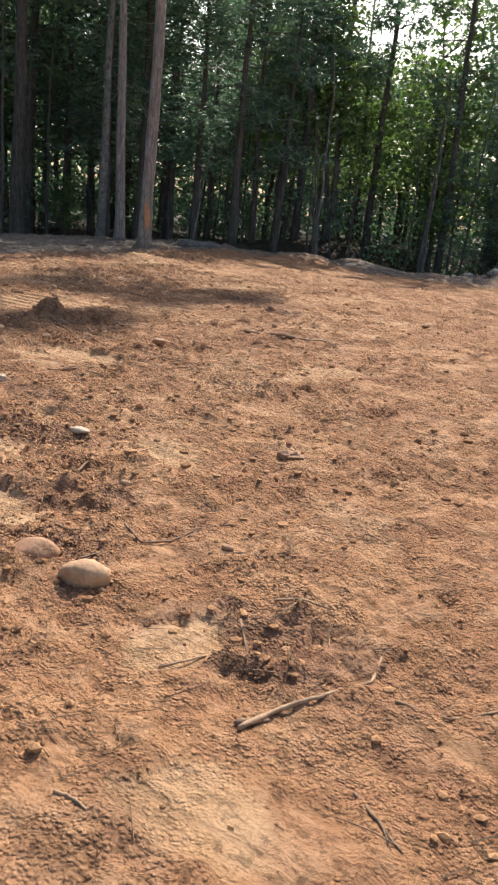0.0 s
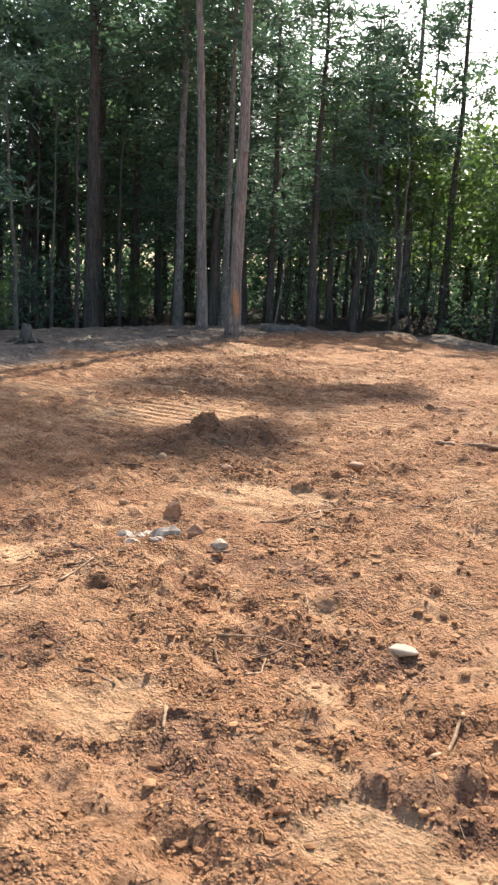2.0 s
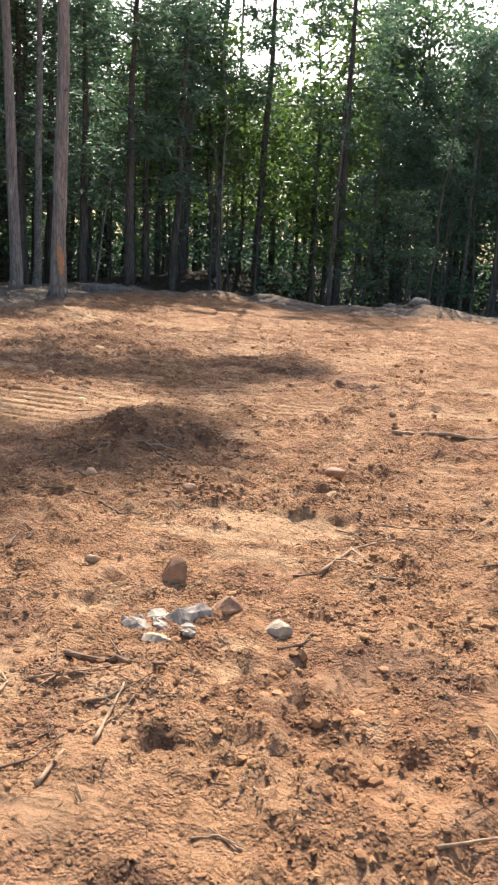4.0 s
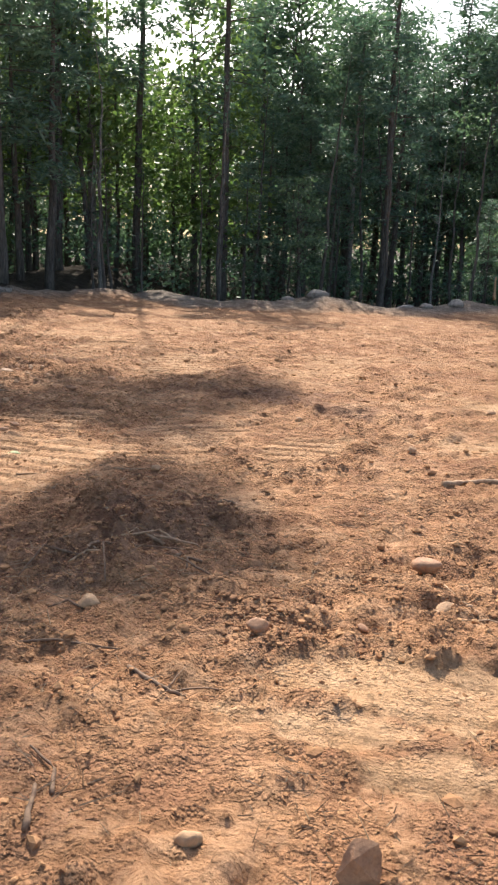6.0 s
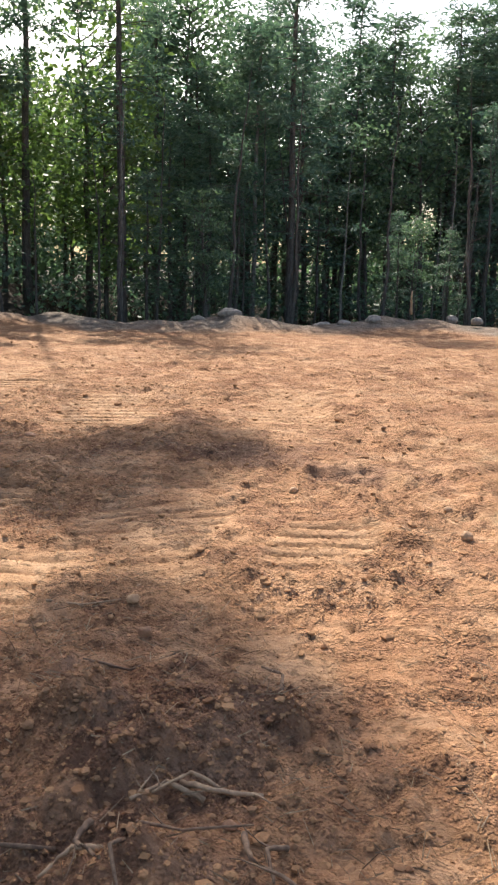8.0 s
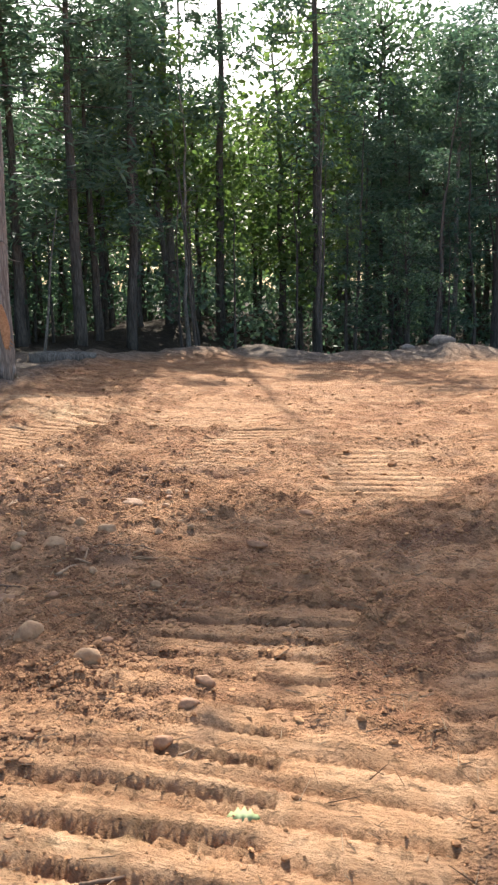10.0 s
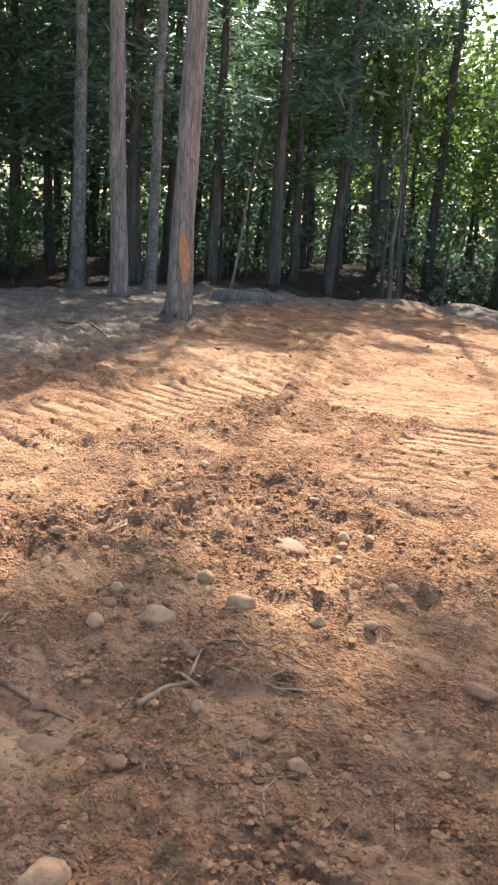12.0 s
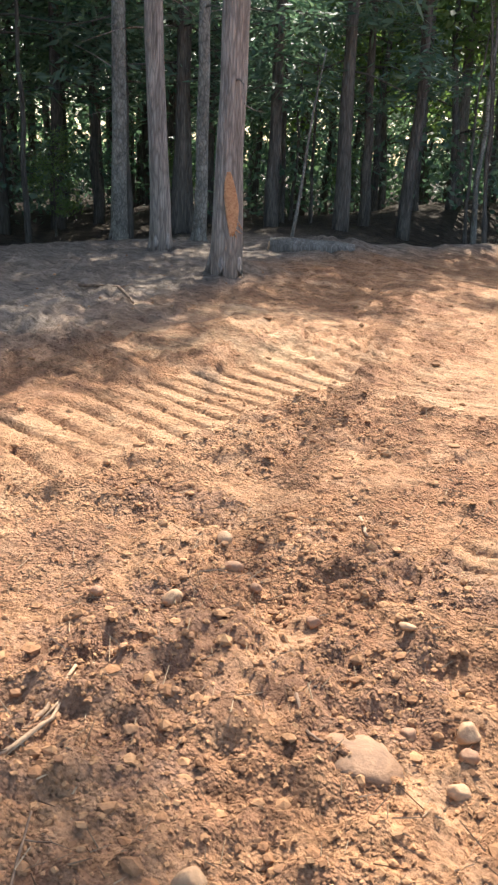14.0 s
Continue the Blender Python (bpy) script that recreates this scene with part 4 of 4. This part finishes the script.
def stick(points, radius, mat, name, label, category, seed, lift=0.5, forks=0):
    """A bent stick along ground points (x, y) or (x, y, lift)."""
    rng = np.random.default_rng(seed)
    ctrl = [Vector((p[0], p[1], z_at(p[0], p[1]) + (p[2] if len(p) > 2 else radius * lift))) for p in points]
    fine = []
    for i in range(len(ctrl) - 1):
        for k in range(5):
            f = k / 5
            q = ctrl[i].lerp(ctrl[i + 1], f)
            fine.append(q + Vector(rng.normal(size=3)) * radius * 0.16)
    fine.append(ctrl[-1])
    o = fine[0].copy()
    loc = [q - o for q in fine]
    n = len(loc)
    vs, fs = joined([tube(loc, [radius * (1.0 - 0.55 * i / n) * (1 + 0.15 * rng.uniform(-1, 1)) for i in range(n)], 7, 0.12, seed)])
    ob = new(name, solid(vs, fs, mat, name))
    ob.location = o
    tagged(ob, label, category, "sticks on the soil")
    for k in range(forks):
        j = int(rng.integers(n // 3, n - 1))
        a = rng.uniform(0, 6.28)
        pts, t = limb(rng, loc[j], (math.cos(a), math.sin(a), 0.15), rng.uniform(0.1, 0.3), radius * 0.45, 0.05)
        part("twig", solid(*t, mat, "twig"), ob)
    return ob


BENT = "bent pale stick lying on the soil"
stick(((0.57, 1.72), (0.59, 1.91), (0.68, 2.06), (0.77, 2.29), (0.73, 2.46)), 0.0105, STICK, "stick", BENT, "stick", 1)
stick(((0.55, 1.74), (0.60, 1.86)), 0.012, ROOT, "stick", "short dark stick lying on the soil", "stick", 2)
stick(((-1.67, 3.08), (-1.67, 3.26), (-1.70, 3.47)), 0.012, STICK, "stick", "short straight pale stick on damp soil", "stick", 3)
stick(((0.39, 1.09), (0.45, 1.11), (0.51, 1.09)), 0.006, STICK, "twig", "thin pale twig lying on the soil", "twig", 4)
stick(((0.16, 1.83), (0.21, 2.04)), 0.006, STICK, "twig", "thin pale twig lying on the soil", "twig", 5)
stick(((0.99, 1.71), (1.11, 1.61), (1.22, 1.53)), 0.006, ROOT, "root", "dark thin root trailing over the soil", "root", 6, 0.6, 3)
stick(((0.18, 2.31), (0.41, 2.05), (0.52, 2.10)), 0.007, ROOT, "root", "dark thin root trailing over the soil", "root", 7, 0.6, 2)
stick(((-0.84, 2.79), (-0.68, 2.72), (-0.62, 2.88), (-0.59, 3.11), (-0.48, 3.23)), 0.0075, ROOT, "root", "brown bent root lying on the soil", "root", 8, 0.8, 2)
stick(((-4.24, 8.97), (-4.09, 9.20), (-3.83, 9.17), (-3.55, 9.25), (-3.25, 9.45)), 0.024, STICK, "branch", "thick pale broken branch lying on the soil", "branch", 9, 0.6, 0)
stick(((-3.84, 5.35), (-3.78, 5.80), (-3.69, 5.99), (-3.58, 6.08)), 0.010, STICK, "stick", "long thin pale stick beside dark roots", "stick", 10, 2.5, 2)
stick(((-3.79, 5.83), (-3.64, 5.59), (-3.56, 5.45)), 0.008, STICK, "stick", "thin pale stick crossing a tangle of roots", "stick", 11, 3.0, 2)
stick(((-4.23, 7.18), (-4.12, 7.00), (-4.01, 6.86)), 0.005, STICK, "twig", "thin pale twig lying on the soil", "twig", 12, 2)
stick(((-0.35, 2.83), (-0.20, 2.94), (-0.05, 3.04)), 0.007, ROOT, "root", "dark thin root trailing over the soil", "root", 13, 0.6, 3)
stick(((-0.84, 1.75), (-1.02, 1.92), (-1.14, 2.06)), 0.007, ROOT, "root", "dark thin root trailing over the soil", "root", 14, 0.6, 3)
stick(((-5.48, 5.86), (-5.29, 5.76), (-5.21, 5.76)), 0.013, ROOT, "root", "dark thick root half sunk in soil", "root", 15, 0.3, 2)
stick(((-6.18, 5.95), (-5.87, 6.03), (-5.61, 6.05)), 0.007, ROOT, "root", "dark thin root trailing over the soil", "root", 16, 0.6, 2)
stick(((-4.50, 3.98), (-4.37, 3.985), (-4.28, 4.02), (-4.18, 4.00), (-4.05, 4.00)), 0.014, ROOT, "root", "dark root across the track rut", "root", 17, 1.2, 3)
stick(((-10.49, 12.10), (-10.48, 12.31), (-10.56, 12.52)), 0.011, STICK, "stick", "splintered pale stick lying on dark soil", "stick", 18, 1.0)
stick(((-10.40, 12.08), (-10.43, 12.29), (-10.52, 12.48)), 0.008, STICK, "stick", "splintered pale stick lying on dark soil", "stick", 19, 1.6)
stick(((-9.94, 12.83), (-9.83, 12.71), (-9.76, 12.68)), 0.007, ROOT, "twig", "thin dark twig lying on the soil", "twig", 20, 0.8)
stick(((-10.47, 14.32), (-10.34, 14.14)), 0.013, STICK, "stick", "short straight pale stick on the soil", "stick", 21)
stick(((-9.48, 11.47), (-9.37, 11.59), (-9.23, 11.66), (-9.10, 11.62), (-9.00, 11.62)), 0.006, ROOT, "root", "pale branching root lying on the soil", "root", 22, 0.8, 4)
stick(((-9.39, 11.00), (-9.36, 11.16), (-9.32, 11.26)), 0.015, STICK, "stick", "thick pale stick half sunk in soil", "stick", 23, 0.4)
stick(((-9.36, 11.66), (-9.28, 11.60), (-9.21, 11.57)), 0.006, STICK, "twig", "thin pale twig lying on the soil", "twig", 24, 1.2)
stick(((-10.52, 12.56), (-10.44, 12.26)), 0.006, STICK, "twig", "thin pale twig lying on the soil", "twig", 25, 2.0)
stick(((-16.53, 18.67), (-16.03, 18.83), (-15.6, 18.50), (-15.3, 18.26)), 0.022, ROOT, "branch", "dead branch lying by the shaded rim", "branch", 26, 0.8, 3)
stick(((-2.55, 35.5), (-2.55, 35.52, 0.85)), 0.05, STICK, "stake", "short pale wooden stake in the bank", "stake", 27)
stick(((-4.08, 3.19), (-4.10, 3.37)), 0.010, STICK, "stick", "short straight pale stick on the soil", "stick", 28)
stick(((-4.04, 3.46), (-4.08, 3.62), (-4.12, 3.80)), 0.008, STICK, "stick", "thin pale stick lying on loose soil", "stick", 29, 1.0, 2)
stick(((-2.88, 3.36), (-2.78, 3.26), (-2.70, 3.20)), 0.007, ROOT, "root", "dark thin root trailing over the soil", "root", 30, 0.8, 2)
stick(((-2.88, 3.39), (-2.70, 3.54), (-2.45, 3.59)), 0.006, STICK, "twig", "long thin pale twig on the soil", "twig", 31, 1.0, 1)
stick(((-2.57, 2.67), (-2.52, 2.60), (-2.45, 2.53)), 0.008, STICK, "stick", "short pale stick poking out of soil", "stick", 32, 1.0)
stick(((-3.82, 6.38), (-3.50, 6.45), (-3.19, 6.57), (-3.00, 7.22)), 0.008, ROOT, "root", "long thin root trailing over the soil", "root", 33, 1.0, 3)
stick(((-3.91, 6.91), (-3.83, 6.73), (-3.65, 6.82)), 0.007, ROOT, "root", "dark thin root trailing over the soil", "root", 34, 0.8, 3)
stick(((-5.41, 4.81), (-5.46, 4.98, 0.05)), 0.012, ROOT, "stick", "short dark stick poking out of soil", "stick", 35)
stick(((-5.80, 6.02), (-5.70, 6.05), (-5.59, 6.05)), 0.006, ROOT, "twig", "thin dark twig lying on the soil", "twig", 36)
stick(((-9.91, 10.86), (-9.73, 10.84), (-9.52, 10.81)), 0.010, ROOT, "root", "dark thin root trailing over the soil", "root", 37, 0.8, 2)
stick(((-8.73, 10.74), (-8.79, 10.85), (-8.79, 10.94)), 0.005, STICK, "twig", "thin pale twig lying on the soil", "twig", 38)
stick(((-8.75, 11.57), (-8.63, 11.53), (-8.51, 11.51)), 0.005, ROOT, "twig", "thin dark twig lying on the soil", "twig", 39)
stick(((-7.96, 9.30), (-7.90, 9.42)), 0.005, STICK, "twig", "thin pale twig lying on the soil", "twig", 40)
for n in range(44):
    rng_n = np.random.default_rng(500 + n)
    cx, cy = ((-5.4, 4.6), (-4.6, 3.7), (-3.7, 5.5), (-3.9, 6.7), (-9.3, 11.4), (-7.0, 8.6), (-2.7, 3.3), (-0.4, 2.4), (-4.0, 3.6))[n % 9]
    x, y, a, l = cx + rng_n.normal() * 0.45, cy + rng_n.normal() * 0.35, rng_n.uniform(0, 3.1), rng_n.uniform(0.12, 0.4)
    stick(((x, y), (x + l * 0.5 * math.cos(a), y + l * 0.5 * math.sin(a)), (x + l * math.cos(a + 0.3), y + l * math.sin(a + 0.3))), rng_n.uniform(0.004, 0.008),
          ROOT if n % 2 else STICK, "twig", "thin dark twig lying on the soil" if n % 2 else "thin pale twig lying on the soil", "twig", 520 + n, 1.0, n % 3)


def oak_leaf():
    """One pale green lobed leaf dropped on the track print."""
    out = []
    for side in (1, -1):
        rows = [(i / 10, 0.045 * math.sin(math.pi * min(1, 0.12 + 0.85 * i / 10)) * (1.15 if i % 2 else 0.55)) for i in range(11)]
        out.append([(0.11 * f - 0.055, side * w * 0.75, 0.006 + 0.010 * math.sin(3 * f) + 0.12 * w) for f, w in rows])
    vs = out[0] + out[1]
    fs = [(i, i + 1, 12 + i, 11 + i) for i in range(10)]
    ob = new("oak_leaf", solid(vs, fs, PALE_LEAF, "oak_leaf"))
    x, y = -7.63, 9.03
    ob.matrix_world = Matrix.Translation((x, y, z_at(x, y) + 0.008)) @ pose(0, 0, 0, 6, 0, 10)
    mod = ob.modifiers.new("thick", "SOLIDIFY")
    mod.thickness = 0.002
    tagged(ob, "pale green lobed leaf dropped on the track print", "leaf")


PALE_LEAF = leaf_material("underside_leaf", (0.24, 0.29, 0.15), (0.30, 0.34, 0.19), (0.4, 0.5, 0.3))
oak_leaf()


def scatter(rng, count, cloud):
    """Places on the worked soil, thicker where it is loose and damp."""
    xs, ys = [], []
    while len(xs) < count:
        x, y = rng.uniform(-12.6, 1.8, 4000), rng.uniform(0.9, 16.5, 4000)
        along = np.interp(y, (0.9, 2.5, 4, 8, 12, 18), (0.9, -0.8, -2.8, -6.1, -9.5, -11.5))
        pale, moist = soil_masks(x, y)
        _, inside = print_mask(x, y)
        keep = (0.12 + 0.9 * smooth(-0.1, 0.5, fbm(x, y, cloud, 3, 23)) + 0.6 * smooth(0.0, 0.6, fbm(x, y, 0.35, 3, 29)) + 0.8 * moist) * (1 - 0.7 * pale) * (1 - 0.6 * inside) * (1 - smooth(1.6, 4.2, np.abs(x - along)))
        on = rng.uniform(0, 1.6, 4000) < keep
        xs += list(x[on])
        ys += list(y[on])
    return np.array(xs[:count]), np.array(ys[:count])


def clods(count, low, high, seed, name, heaps=(), mat=CLOD):
    rng = np.random.default_rng(seed)
    x, y = scatter(rng, count, 1.2)
    if heaps:
        pick = np.array(heaps)[rng.integers(0, len(heaps), count)]
        x, y = pick[:, 0] + rng.normal(size=count) * pick[:, 2], pick[:, 1] + rng.normal(size=count) * pick[:, 2] * 0.8
    z = ground_height(x, y)
    if high > 0.018:
        ball = bmesh.new()
        bmesh.ops.create_icosphere(ball, subdivisions=1, radius=1.0)
        base, tris = np.array([tuple(q.co) for q in ball.verts]), np.array([[q.index for q in face.verts] for face in ball.faces])
        ball.free()
    else:
        base = np.array([(1, 0, -0.4), (0.1, 1, -0.4), (-1, 0.1, -0.4), (0, -1, -0.4), (0.45, 0.4, 0.5), (-0.45, -0.3, 0.6)])
        tris = np.array([(0, 1, 4), (1, 2, 5), (2, 3, 5), (3, 0, 4), (1, 5, 4), (3, 4, 5)])
    size = low + (high - low) * rng.uniform(0, 1, count) ** 3
    s = size[:, None, None] * rng.uniform(0.65, 1.35, (count, 1, 3)) * (1, 1, 0.6 if high > 0.018 else 0.5)
    v = base[None] * s * rng.uniform(0.72, 1.2, (count, len(base), 1))
    a = rng.uniform(0, 6.28, count)
    ca, sa = np.cos(a)[:, None], np.sin(a)[:, None]
    v = np.stack([v[:, :, 0] * ca - v[:, :, 1] * sa, v[:, :, 0] * sa + v[:, :, 1] * ca, v[:, :, 2]], axis=2)
    v += np.stack([x, y, z + size * (0.05 if high > 0.018 else 0.12)], axis=1)[:, None, :]
    f = (tris[None] + (np.arange(count) * len(base))[:, None, None]).reshape(-1, 3)
    ob = new(name, mesh_of(name, v.reshape(-1, 3), f, mat))
    return tagged(ob, "crumbled orange-brown soil clods and grit", "soil clods", kind="stuff")


clods(5000, 0.008, 0.028, 71, "soil_clods")
clods(84000, 0.004, 0.015, 72, "soil_crumbs")
clods(6500, 0.005, 0.021, 73, "heaped_clods", ((-6.05, 7.35, 0.33), (-5.6, 7.75, 0.25), (-5.3, 6.65, 0.2), (-6.3, 7.7, 0.25), (-10.6, 12.6, 0.35), (-10.3, 13.5, 0.5), (-5.0, 6.4, 0.12), (-8.62, 8.7, 0.13), (-8.66, 9.2, 0.14), (-8.62, 9.7, 0.13), (-8.66, 10.2, 0.14), (-8.6, 10.7, 0.13), (-9.4, 11.4, 0.4), (-9.0, 11.0, 0.4), (-1.05, 2.3, 0.2), (-4.3, 3.75, 0.25), (-3.6, 4.85, 0.15), (-2.5, 3.7, 0.3)), DARK_CLOD)
clods(2600, 0.010, 0.042, 74, "scattered_clods", ((-6.0, 13.0, 2.6), (-9.0, 16.0, 3.0), (-3.0, 12.0, 2.6), (-5.0, 20.0, 4.0), (-11.0, 20.0, 3.0), (-2.5, 8.0, 1.6), (-1.0, 5.0, 1.2)))


def litter():
    rng = np.random.default_rng(81)
    n = 10000
    x, y = scatter(rng, n, 0.8)
    z = ground_height(x, y) + 0.006
    a = rng.uniform(0, 3.14, n)
    L, w = rng.uniform(0.015, 0.15, n) * rng.uniform(0.3, 1, n), rng.uniform(0.001, 0.0030, n)
    d = np.stack([np.cos(a), np.sin(a), rng.uniform(-0.15, 0.35, n)], axis=1) * L[:, None]
    e = np.stack([-np.sin(a), np.cos(a), 0 * a], axis=1) * w[:, None]
    up = np.stack([0 * a, 0 * a, w * 1.4], axis=1)
    p = np.stack([x, y, z], axis=1)
    v = np.stack([p - e, p + e, p + up, p + d - e * 0.5, p + d + e * 0.5, p + d + up * 0.5], axis=1).reshape(-1, 3)
    quads = np.array([(0, 3, 4, 1), (1, 4, 5, 2), (2, 5, 3, 0)])
    f = (quads[None] + (np.arange(n) * 6)[:, None, None]).reshape(-1, 4)
    tagged(new("dry_litter", mesh_of("dry_litter", v, f, LITTER)), "dry straw, needles and root scraps on soil", "litter", kind="stuff")


litter()


# roots torn up in the heap
for n in range(12):
    rng_n = np.random.default_rng(700 + n)
    x, y, a, l = -5.85 + rng_n.normal() * 0.35, 7.3 + rng_n.normal() * 0.35, rng_n.uniform(0, 6.2), rng_n.uniform(0.15, 0.4)
    stick(((x, y), (x + l * 0.5 * math.cos(a), y + l * 0.5 * math.sin(a), 0.05), (x + l * math.cos(a + 0.5), y + l * math.sin(a + 0.5), 0.03)), rng_n.uniform(0.005, 0.011),
          ROOT if n % 3 else STICK, "root", "torn root sticking out of the dirt heap", "root", 720 + n, 1.0, 1)
